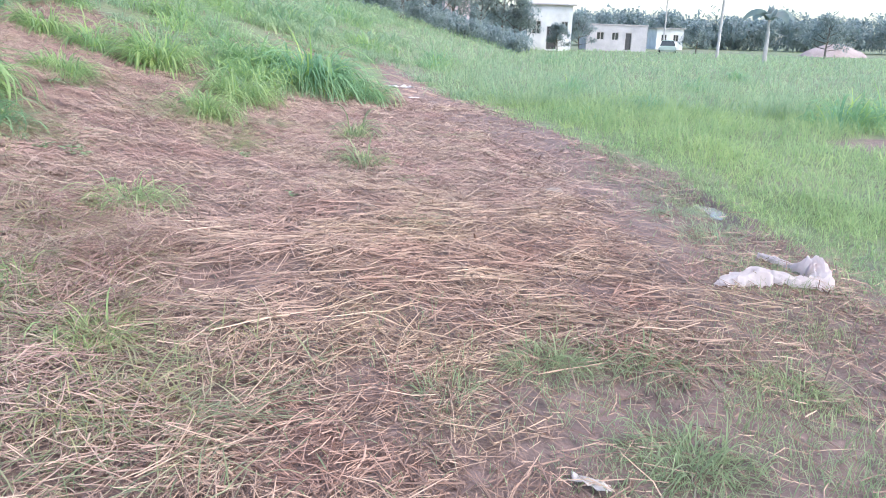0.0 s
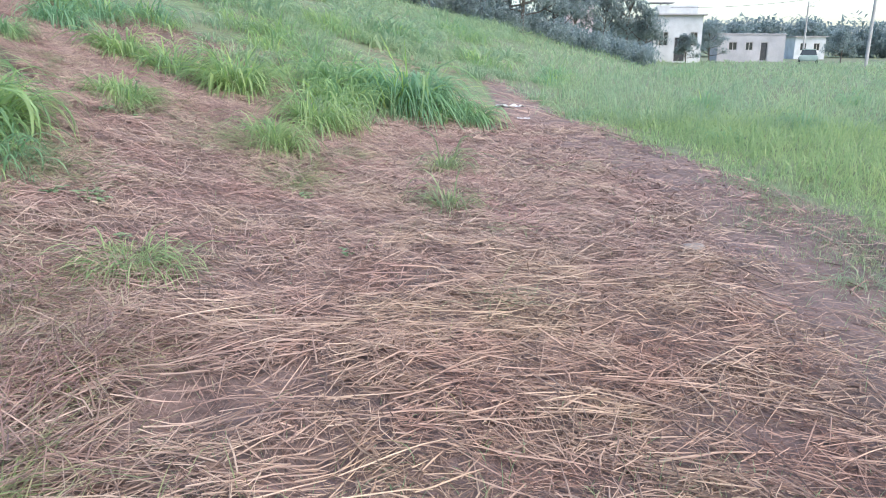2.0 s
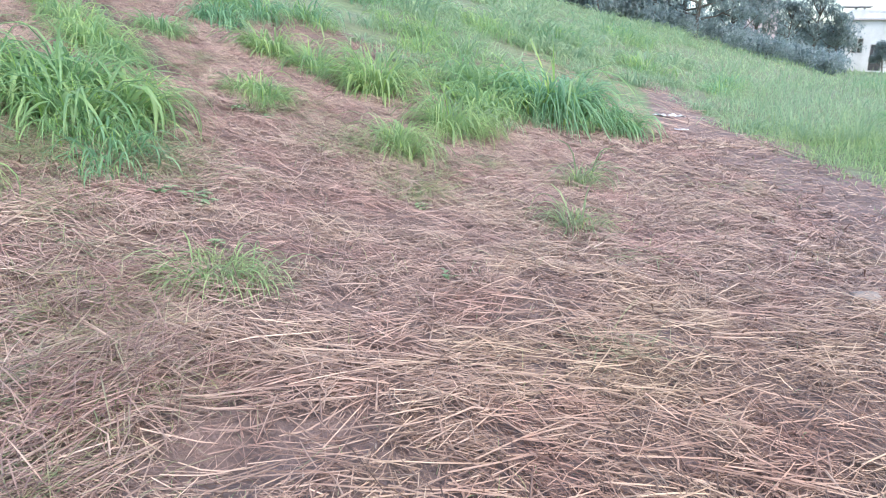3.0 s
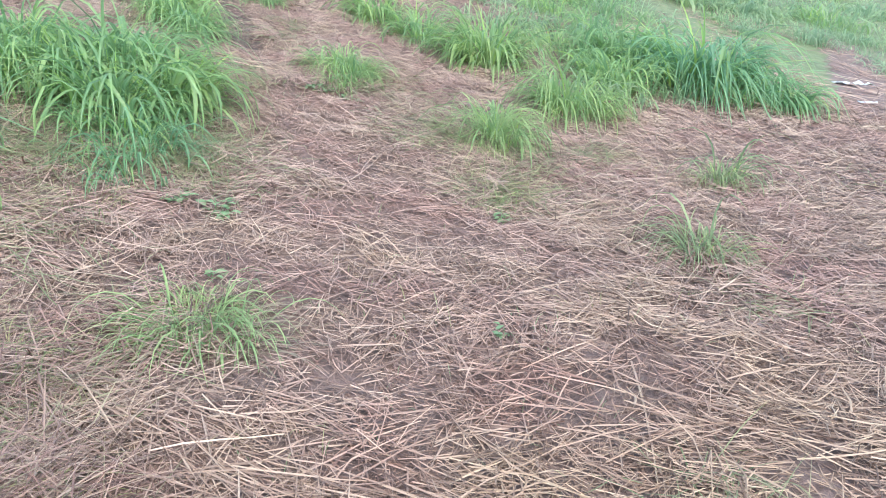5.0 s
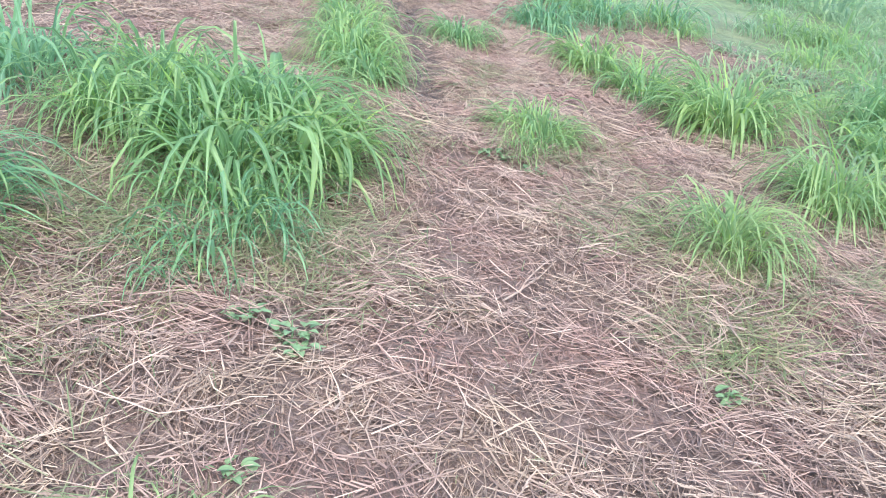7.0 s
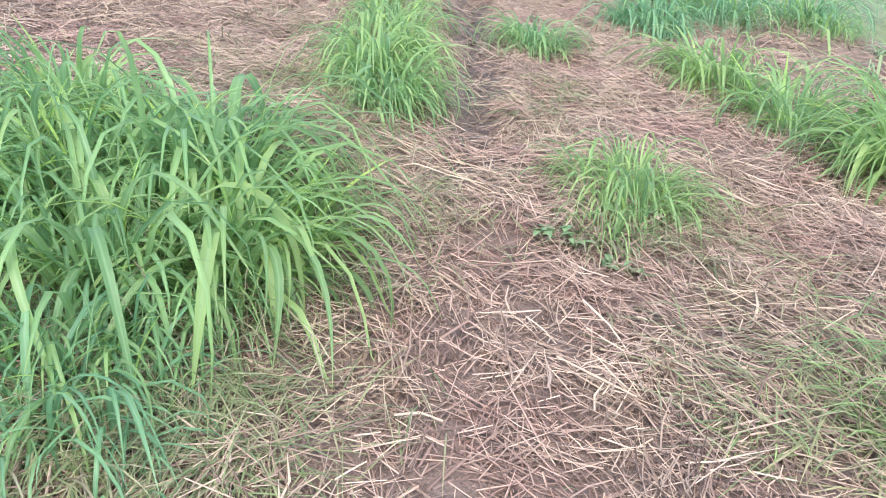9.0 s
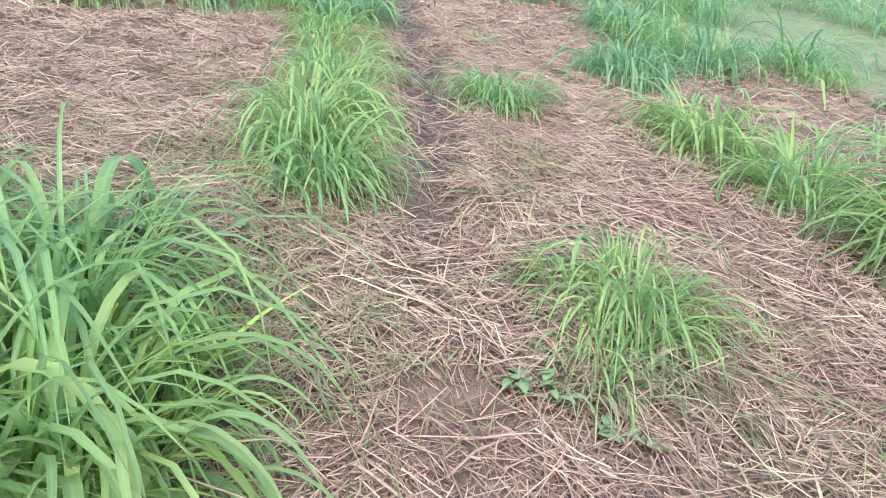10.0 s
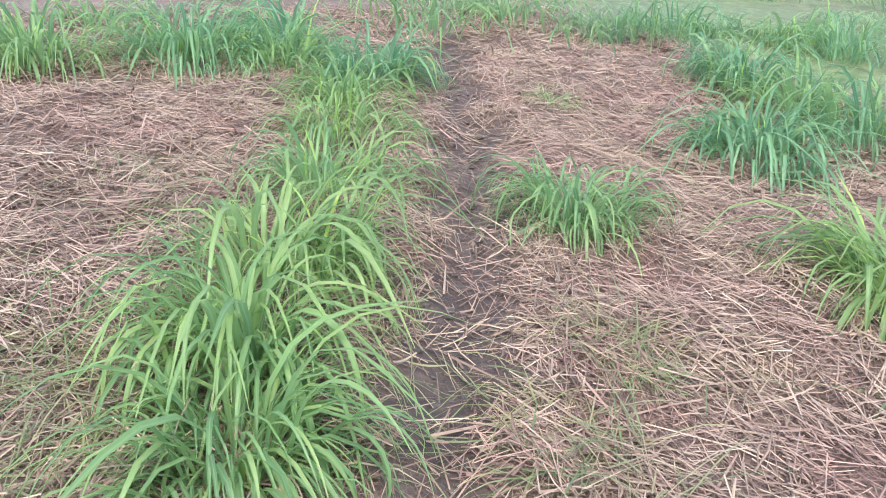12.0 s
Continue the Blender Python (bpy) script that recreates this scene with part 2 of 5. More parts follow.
CARGLASS = plain("dark_car_glass", [(0.3, (0.03, 0.04, 0.04)), (0.7, (0.05, 0.06, 0.06))], 0.08, 2.0, 20.0, 0.0)
RUBBER = plain("tyre_rubber", [(0.3, (0.03, 0.03, 0.03)), (0.7, (0.05, 0.05, 0.05))], 0.9)
MUDWATER = plain("muddy_water", [(0.3, (0.16, 0.14, 0.12)), (0.7, (0.22, 0.20, 0.18))], 0.2, 3.0, 25.0, 0.03, 0.002)

# ---- lie of the land ----


def lattice(i, j, seed):
    h = (i.astype(np.int64) * 374761393 + j.astype(np.int64) * 668265263 + seed * 982451653) & 0x7FFFFFFF
    h = ((h ^ (h >> 13)) * 1274126177) & 0x7FFFFFFF
    return ((h ^ (h >> 16)) & 0xFFFF) / 65535.0


def patchy(x, y, size, seed):
    """Smooth noise of 0 to 1 over the plan, with patches of that size."""
    u, v = np.asarray(x, float) / size, np.asarray(y, float) / size
    i, j = np.floor(u), np.floor(v)
    a, b = u - i, v - j
    a, b = a * a * (3 - 2 * a), b * b * (3 - 2 * b)
    g = lambda p, q: lattice(i + p, j + q, seed)
    return (g(0, 0) * (1 - a) + g(1, 0) * a) * (1 - b) + (g(0, 1) * (1 - a) + g(1, 1) * a) * b


def lane_side(x, y):
    """Metres to the side of the trodden wet lane that climbs the bank."""
    mid = np.interp(x, [-11.0, -8.57, -7.8, -6.74, -6.08, -5.35, -4.57, -4.0], [12.7, 11.23, 10.78, 10.17, 9.65, 9.07, 8.47, 8.10])
    return (y - mid) * 0.78 + 0.20 * (patchy(x, y, 0.35, 17) - 0.5) + 0.09 * (patchy(x, y, 0.12, 18) - 0.5)


# hollows where feet have pressed through to the soil: x, y, radius
BARE = [(-3.32, 8.40, 0.15), (-3.98, 8.12, 0.17), (-1.36, 4.10, 0.30), (-1.62, 4.48, 0.22), (-1.95, 5.62, 0.10), (-1.55, 5.48, 0.09), (-5.13, 8.72, 0.12), (-5.52, 9.10, 0.13), (-1.84, 8.19, 0.12), (-1.08, 4.32, 0.18), (-0.75, 3.78, 0.18), (-0.30, 3.55, 0.14), (-4.62, 8.36, 0.10)]


def land(x, y):
    x, y = np.asarray(x, float), np.asarray(y, float)
    ahead = np.where(y > 7, 12 * np.tanh((y - 7) / 12), np.where(y < -20, -27, y - 7))
    right = np.where(x > 0, 8 * np.tanh(x / 8), x)
    right = np.where(x < -40, -40, right)
    bank = 0.2403 * 0.406 * np.logaddexp(0, (-x + 0.195 * (np.minimum(y, 90) - 7) - 1.857) / 0.406)
    z = 0.244 + 0.0262 * ahead - 0.0344 * right + 10 * np.tanh(bank / 10)
    z = z - 0.12 * np.exp(-((x + 6.6) ** 2 + (y - 10.8) ** 2) / 8)
    near = 1 / (1 + ((x + 2) ** 2 + (y - 7) ** 2) / 250)
    z = z + near * (0.05 * (patchy(x, y, 0.9, 3) - 0.5) + 0.03 * (patchy(x, y, 0.33, 4) - 0.5) + 0.014 * (patchy(x, y, 0.12, 5) - 0.5))
    lane = np.exp(-(lane_side(x, y) / 0.13) ** 2) * np.clip((-x - 4.2) * 0.8, 0, 1) * np.clip((x + 10), 0, 1)
    z = z - 0.085 * lane + 0.05 * lane * patchy(x, y, 0.11, 19)
    for bx, by, br in BARE:
        z = z - 0.3 * br * np.exp(-((x - bx) ** 2 + (y - by) ** 2) / (0.7 * br) ** 2)
    z = z - 0.05 * np.exp(-(((x - 2.4) / 0.22) ** 2 + ((y - 6.9) / 0.55) ** 2))
    return z


def ground_at(x, y):
    return float(land(x, y))


def field_edge(y):
    """x at which the uncut grass field begins."""
    return np.where(y < 8.2, 2.60 - 0.02 * (y - 5), 2.53 - 0.29 * (y - 8.2))


# ---- mesh helpers ----
def mesh_from(name, verts, faces, mats, uv=None, smooth=True):
    me = bpy.data.meshes.new(name)
    verts, faces = np.asarray(verts, np.float32), np.asarray(faces, np.int32)
    k = faces.shape[1]
    me.vertices.add(len(verts))
    me.vertices.foreach_set("co", verts.ravel())
    me.loops.add(faces.size)
    me.loops.foreach_set("vertex_index", faces.ravel())
    me.polygons.add(len(faces))
    me.polygons.foreach_set("loop_start", np.arange(0, faces.size, k, dtype=np.int32))
    me.polygons.foreach_set("loop_total", np.full(len(faces), k, np.int32))
    me.polygons.foreach_set("use_smooth", np.full(len(faces), smooth))
    if uv is not None:
        layer = me.uv_layers.new(name="UVMap")
        layer.data.foreach_set("uv", np.asarray(uv, np.float32)[faces.ravel()].ravel())
    for m in mats:
        me.materials.append(m)
    me.update(calc_edges=True)
    return me


def part(name, bm, mat, parent, label=""):
    """Links a bmesh as one mesh object under a thing or a part."""
    me = bpy.data.meshes.new(name)
    bm.to_mesh(me)
    bm.free()
    me.materials.append(mat)
    ob = new(name, me)
    ob.parent = parent
    return tagged(ob, label)


def empty(name, x, y, z=None, turn=0.0):
    ob = new(name)
    ob.empty_display_size = 0.1
    ob.matrix_world = pose(x, y, ground_at(x, y) if z is None else z, 0, 0, turn)
    return ob


def box(bm, x0, y0, z0, x1, y1, z1, bevel=0.0):
    made = bmesh.ops.create_cube(bm, size=1, matrix=Matrix.Translation(((x0 + x1) / 2, (y0 + y1) / 2, (z0 + z1) / 2)) @ Matrix.Diagonal((x1 - x0, y1 - y0, z1 - z0, 1)))
    if bevel:
        edges = list({e for v in made["verts"] for e in v.link_edges})
        bmesh.ops.bevel(bm, geom=edges, offset=bevel, segments=2, affect="EDGES")
    return bm


def tube(bm, pts, radii, sides=8):
    """A tapered tube along points."""
    rings = []
    for i, (p, r) in enumerate(zip(pts, radii)):
        a, b = Vector(pts[max(i - 1, 0)]), Vector(pts[min(i + 1, len(pts) - 1)])
        q = (b - a).to_track_quat("Z", "Y")
        rings.append([bm.verts.new(Vector(p) + q @ Vector((r * math.cos(6.2832 * k / sides), r * math.sin(6.2832 * k / sides), 0))) for k in range(sides)])
    for lo, hi in zip(rings, rings[1:]):
        for k in range(sides):
            bm.faces.new((lo[k], lo[(k + 1) % sides], hi[(k + 1) % sides], hi[k]))
    bm.faces.new(rings[-1])
    bm.faces.new(rings[0][::-1])
    return bm


def blades(base, turn, length, width, rise, bend, rings=7, fold=0.22, twist=0.0, droop=1.6, flat=False, knee=None):
    """Arching blades: verts, faces and uvs. rise: the angle at the root above level; bend: by how much it comes down to the tip (radians).
    knee: the share of its length at which a blade folds over and hangs."""
    n = len(length)
    s = np.linspace(0, 1, rings)
    if knee is None:
        ang = rise[:, None] - bend[:, None] * s[None] ** droop
    else:
        q = np.clip((s[None] - knee[:, None]) / 0.7 + 0.5, 0, 1)
        ang = rise[:, None] - bend[:, None] * (0.82 * q * q * (3 - 2 * q) + 0.18 * s[None])
    step = length[:, None] / (rings - 1)
    mid = (ang[:, 1:] + ang[:, :-1]) / 2
    out = np.concatenate([np.zeros((n, 1)), np.cumsum(np.cos(mid) * step, 1)], 1)
    up = np.concatenate([np.zeros((n, 1)), np.cumsum(np.sin(mid) * step, 1)], 1)
    c, d = np.cos(turn)[:, None], np.sin(turn)[:, None]
    spine = np.stack([base[:, :1] + out * c, base[:, 1:2] + out * d, base[:, 2:3] + up], -1)
    w = width[:, None] * (0.5 + 0.5 * np.clip(s / 0.3, 0, 1)) * (1 - s ** 2.6) * 0.5
    w = np.maximum(w, width[:, None] * 0.03)
    tw = np.broadcast_to(np.asarray(twist, float).reshape(-1, 1), (n, 1)) * s[None]
    side = np.stack([-d * np.cos(tw) - np.sin(ang) * c * np.sin(tw), c * np.cos(tw) - np.sin(ang) * d * np.sin(tw), np.cos(ang) * np.sin(tw)], -1)
    norm = np.stack([-np.sin(ang) * c, -np.sin(ang) * d, np.cos(ang)], -1)
    lift = norm * (w * 2 * fold)[..., None]
    left, right = spine - side * w[..., None] + lift, spine + side * w[..., None] + lift
    rows_ = [left, right] if flat else [left, spine, right]
    m = len(rows_)
    verts = np.stack(rows_, 2).reshape(-1, 3)
    idx = np.arange(n * rings * m).reshape(n, rings, m)
    quads = [np.stack([idx[:, :-1, k], idx[:, :-1, k + 1], idx[:, 1:, k + 1], idx[:, 1:, k]], -1).reshape(-1, 4) for k in range(m - 1)]
    uv = np.stack([np.broadcast_to(np.linspace(0, 1, m), (n, rings, m)), np.broadcast_to(s[None, :, None], (n, rings, m))], -1).reshape(-1, 2)
    return verts, np.concatenate(quads), uv


# ---- the ground ----
def spread(lo, hi, step, far):
    inner = np.arange(lo, hi + step / 2, step)
    grow = step * 1.17 ** np.arange(1, 70)
    grow = np.cumsum(grow)
    grow = grow[grow < far]
    return np.concatenate([(lo - grow)[::-1], inner, hi + grow])


STRIP_A = [(-2.3, 10.3), (-3.6, 11.1), (-4.6, 11.3), (-6.4, 12.2), (-7.6, 12.9), (-9.5, 13.2), (-12, 13.4)]


def bank_edge(x):
    """y beyond which the upper bank is overgrown."""
    xs = np.array([p[0] for p in STRIP_A][::-1])
    ys = np.array([p[1] for p in STRIP_A][::-1])
    return np.where(x > -2.3, 10.3 + (x + 2.3) * 2.6, np.interp(x, xs, ys))


def uncut(x, y):
    """True where tall grass was left standing over whole stretches."""
    field = (x > field_edge(y)) | (y > 19.5)
    upper = (y > bank_edge(x)) & (x < field_edge(y) - np.clip(1.9 - 0.16 * (y - 11), 0.3, 1.9))
    west = ((x < -9.5) & (y < 10.6)) | ((x < -9.5 - 0.25 * np.clip(12.2 - y, 0, 9)) & (y < 18) & (y > 10.6)) | ((x < -4.9) & (y < 6.7 + 0.1 * (x + 4.9))) | ((x < -4.2) & (y < 5.3))
    return field | upper | west


gx, gy = spread(-9.5, 3.2, 0.068, 1500), spread(1.4, 13.0, 0.068, 1500)
mx_, my_ = np.meshgrid(gx, gy)
gv = np.stack([mx_.ravel(), my_.ravel(), land(mx_.ravel(), my_.ravel())], -1)
gi = np.arange(len(gv)).reshape(len(gy), len(gx))
gf = np.stack([gi[:-1, :-1], gi[:-1, 1:], gi[1:, 1:], gi[1:, :-1]], -1).reshape(-1, 4)
ground = new("ground", mesh_from("ground", gv, gf, [SOIL]))
wet_lane = np.exp(-(lane_side(gv[:, 0], gv[:, 1]) / 0.20) ** 4) * np.clip((-gv[:, 0] - 3.9) * 0.8, 0.1, 1) * (gv[:, 0] < -3.9) * np.clip(gv[:, 0] + 10, 0, 1) * (0.75 + 0.7 * patchy(gv[:, 0], gv[:, 1], 0.35, 15))
wet_hollow = np.exp(-(((gv[:, 0] - 2.4) / 0.35) ** 2 + ((gv[:, 1] - 6.9) / 0.9) ** 2))
ground.data.attributes.new("wet", "FLOAT", "POINT").data.foreach_set("value", np.clip(wet_lane + wet_hollow, 0, 1).astype(np.float32))
bare_patch = ((gv[:, 0] - 7.7) / 1.6) ** 2 + ((gv[:, 1] - 11.1) / 0.8) ** 2 < 1
grassed = np.where(uncut(gv[:, 0] - 0.1, gv[:, 1]) & ((gv[:, 1] > 14) | (gv[:, 0] > 1.5)) & ~bare_patch, 0.55 + 0.45 * patchy(gv[:, 0], gv[:, 1], 1.3, 83), 0)
ground.data.attributes.new("turf", "FLOAT", "POINT").data.foreach_set("value", grassed.astype(np.float32))
tagged(ground, "reddish brown bare soil sloping up to a grassy bank", "ground", kind="structure")

# puddle in the hollow at the field's edge
pb = bmesh.new()
ring = []
for k in range(28):
    a = 6.2832 * k / 28
    r = 1 + 0.25 * math.sin(3 * a + 1) + 0.15 * math.sin(5 * a)
    ring.append(pb.verts.new((2.42 + 0.13 * r * math.cos(a) - 0.06 * math.sin(a), 6.9 + 0.5 * r * math.sin(a), 0)))
pb.faces.new(ring)
me = bpy.data.meshes.new("puddle")
pb.to_mesh(me)
pb.free()
me.materials.append(MUDWATER)
puddle = new("puddle", me)
puddle.location.z = ground_at(2.4, 6.9) + 0.010
tagged(puddle, "thin strip of muddy rainwater at the field edge", "puddle", kind="structure")


# ---- cut straw ----
def rake_swath(x, y):
    """Bands in which the stalks lie raked side by side."""
    bands = 1.6 * np.exp(-(((y - 4.95 - 0.08 * x) / 0.26) ** 2)) + np.exp(-(((y - 3.85 - 0.22 * x) / 0.2) ** 2)) + 0.6 * np.exp(-(((y - 6.6 + 0.2 * x) / 0.2) ** 2))
    return 0.8 * np.clip(bands, 0, 1) * (x > -2.3) * (x < 1.2) * (patchy(x, y, 0.6, 26) > 0.3)


def combed(x, y):
    """The way in which the stalks of a swath were left lying."""
    return 0.6 + 5.5 * (patchy(x, y, 0.75, 61) - 0.5) + 3.0 * (patchy(x, y, 0.28, 62) - 0.5)


def beside_way(x, y):
    """Share of loose straw: full along the middle of the mown ground, less towards its far sides."""
    way = [(-0.3, 1.0), (0.0, 4.2), (-1.6, 6.6), (-3.6, 8.4), (-6.6, 10.2)]
    near = np.full(np.shape(x), 99.0)
    for (ax, ay), (bx, by) in zip(way, way[1:]):
        q = np.clip(((x - ax) * (bx - ax) + (y - ay) * (by - ay)) / ((bx - ax) ** 2 + (by - ay) ** 2), 0, 1)
        near = np.minimum(near, np.hypot(x - ax - q * (bx - ax), y - ay - q * (by - ay)))
    return np.clip(1.35 - 0.22 * near, 0.5, 1)


def straw(count, seed, lo, hi, box_, keep, floor=0.002, ceil=0.03, rings=3, thick=1.0, tent=True):
    r = np.random.default_rng(seed)
    # a share of the stalks fell in bundles, each with its own lie, height and weathering
    m = count // 22
    hx, hy = r.uniform(box_[0], box_[1], m), r.uniform(box_[2], box_[3], m)
    ha = np.where(r.random(m) < 0.34, combed(hx, hy) + r.normal(0, 0.5, m), r.uniform(0, 3.1416, m))
    raked = rake_swath(hx, hy) > r.random(m)
    ha = np.where(raked, r.normal(0.12, 0.18, m), ha)
    own = r.integers(0, m, count)
    bundled = r.random(count) < (0.45 if tent else 0.2)
    u, v = r.normal(0, 0.06, count), r.normal(0, 0.035, count)
    x = np.where(bundled, hx[own] + u * np.cos(ha[own]) - v * np.sin(ha[own]), r.uniform(box_[0], box_[1], count))
    y = np.where(bundled, hy[own] + u * np.sin(ha[own]) + v * np.cos(ha[own]), r.uniform(box_[2], box_[3], count))
    share = beside_way(x, y)
    ok = keep(x, y, r) & (r.random(count) < share)
    x, y, own, bundled, share = x[ok], y[ok], own[ok], bundled[ok], share[ok]
    n = len(x)
    tone = np.where(bundled, r.random(m)[own], r.random(n))
    heap = np.where(bundled, r.random(m)[own], r.random(n))
    a = np.where(bundled, ha[own] + r.normal(0, 0.22, n), np.where(r.random(n) < 0.18, combed(x, y) + r.normal(0, 0.5, n), r.uniform(0, 3.1416, n)))
    length = np.clip(r.lognormal(math.log(lo), 0.6, n), 0.03, hi)
    width = thick * share ** -0.6 * r.uniform(0.0018, 0.0050, n) * np.where(r.random(n) < 0.1, 1.6, 1)
    bow = r.normal(0, 0.24, n) * length
    s = np.linspace(-0.5, 0.5, rings)
    c, d = np.cos(a), np.sin(a)
    px = x[:, None] + s * length[:, None] * c[:, None] - (0.25 - s ** 2) * 4 * (bow * d)[:, None] * 0.5
    py = y[:, None] + s * length[:, None] * d[:, None] + (0.25 - s ** 2) * 4 * (bow * c)[:, None] * 0.5
    # most ends stick up a little out of the layer
    tilt = np.abs(r.normal(0, 0.30 if tent else 0.16, n)) * np.where(r.random(n) < 0.5, 1, -1) * np.clip(0.12 / length, 0.25, 1)
    loft = (ceil - floor) * np.clip(2.2 * patchy(x, y, 0.21, 24) - 0.5, 0, 1.5)
    pz = land(px, py) + (floor + loft * (0.75 * heap + 0.25 * r.random(n)))[:, None] + np.abs(tilt[:, None]) * (0.5 + np.sign(tilt)[:, None] * s) * length[:, None]
    # stalks narrow to a torn end
    w = width[:, None] / 2 * np.interp(s, [-0.5, 0.0, 0.5], [0.9, 1.0, 0.5])[None]
    lx, ly = -d[:, None] * w, c[:, None] * w
    h = width[:, None] * 0.45
    rows_ = [np.stack([px - lx, py - ly, pz], -1), np.stack([px, py, pz + h], -1), np.stack([px + lx, py + ly, pz], -1)]
    if not tent:
        roll_ = r.normal(0, 0.2, n)[:, None] * width[:, None]
        rows_ = [rows_[0] + np.stack([0 * px, 0 * px, h + roll_ + 0 * px], -1), rows_[2] + np.stack([0 * px, 0 * px, h - roll_ + 0 * px], -1)]
    m = len(rows_)
    verts = np.stack(rows_, 2).reshape(-1, 3)
    idx = np.arange(n * rings * m).reshape(n, rings, m)
    f = np.concatenate([np.stack([idx[:, :-1, k], idx[:, :-1, k + 1], idx[:, 1:, k + 1], idx[:, 1:, k]], -1).reshape(-1, 4) for k in range(m - 1)])
    return verts, f, np.repeat(tone, rings * m)


def straw_layer(name, label, *pieces, mat):
    v, f, tone = (np.concatenate([p[k] + (sum(len(q[0]) for q in pieces[:i]) if k == 1 else 0) for i, p in enumerate(pieces)]) for k in range(3))
    ob = new(name, mesh_from(name, v, f, [mat], smooth=False))
    ob.data.attributes.new("tone", "FLOAT", "POINT").data.foreach_set("value", tone.astype(np.float32))
    return tagged(ob, label, "straw", kind="stuff")


def straw_cover(x, y, r, cleared=1.0):
    ragged = np.where(x < 0, 0.9 * (patchy(x, y, 0.5, 33) - 0.5) + 0.3 * (patchy(x, y, 0.15, 35) - 0.5), 0)
    thick = 0.70 + 0.8 * patchy(x, y, 0.8, 21) * (0.5 + patchy(x, y, 0.3, 22))
    thick = thick * (0.55 + 0.45 * np.clip(5 * patchy(x, y, 0.24, 23) - 0.9, 0, 1))
    thick = thick * np.where(uncut(x + ragged, y + ragged), np.where((x < 0) & (y > 9) & (y < 15), 0.6, 0.25), 1)
    lane = np.exp(-(lane_side(x, y) / 0.19) ** 4) * np.clip((-4.4 - x) * 2, 0.15, 1) * (x < -4.2) * (x > -10)
    thick = thick * (1 - cleared * np.where(x < -5.8, 0.88, 0.76) * lane)
    thick = thick * np.where((y > 5.8) & (x > field_edge(y) - 1.3), 0.12 + 0.5 * patchy(x, y, 0.5, 28), 1)
    thick = thick * np.where(patchy(x, y, 0.4, 29) < 0.22, 0.65 if cleared == 1 else 0.95, 1) * np.clip((1.9 - x) / 0.9, 0.4, 1)
    thick = thick * np.clip((field_edge(y) + 0.3 - x) / 0.5, 0.05, 1)
    for bx, by, br in BARE:
        thick = thick * (1 - 0.8 * cleared * np.exp(-(((x - bx) ** 2 + (y - by) ** 2) / br ** 2) ** 2))
    thick = thick * (1 - 0.86 * np.exp(-(((x - 0.95) / 0.95) ** 2 + ((y - 2.6) / 0.75) ** 2) ** 2)) * (1 - 0.45 * np.exp(-(((x - 1.9) / 0.6) ** 2 + ((y - 5.9) / 1.4) ** 2) ** 2))
    thick = thick * (1 - 0.4 * np.exp(-(((x + 1.05) / 0.8) ** 2 + ((y - 4.0) / 0.55) ** 2) ** 2))
    thick = thick * (1 - 0.28 * np.clip((6.4 - y) * 0.8, 0, 1) * np.clip((x + 2.2) * 1.5, 0, 1))
    return r.random(len(x)) < thick * np.clip((y - 0.5 + 1.4 * (patchy(x, y, 0.7, 34) - 0.5)) / 1.1, 0.04, 1)


low_cover = lambda x, y, r: straw_cover(x, y, r, 0.85)
PLOT = (-10.6, 2.9, -0.2, 13.8)
straw_layer("straw_chaff", "short broken bits of dark straw on soil", straw(350000, 29, 0.045, 0.13, PLOT, low_cover, 0.001, 0.012, 2, 1.15, False), mat=OLD_STRAW)
straw_layer("straw_mulch", "dark rotting lower layer of cut straw on soil", straw(360000, 30, 0.08, 0.30, PLOT, low_cover, 0.002, 0.026, 2, 1.15, False), mat=OLD_STRAW)
straw_layer("straw_mulch", "flattened layer of cut dry brown straw covering the soil", straw(80000, 31, 0.11, 0.46, PLOT, straw_cover, 0.012, 0.058, 3, 1.3),
            straw(280000, 33, 0.068, 0.2, PLOT, straw_cover, 0.008, 0.05, 2, 1.25), mat=STRAW)
straw_layer("straw_mulch", "thin cut straw strewn along the bare strip beside the field", straw(12000, 32, 0.3, 0.8, (-3.5, 2.6, 12.5, 20.0), straw_cover, thick=1.8), mat=STRAW)


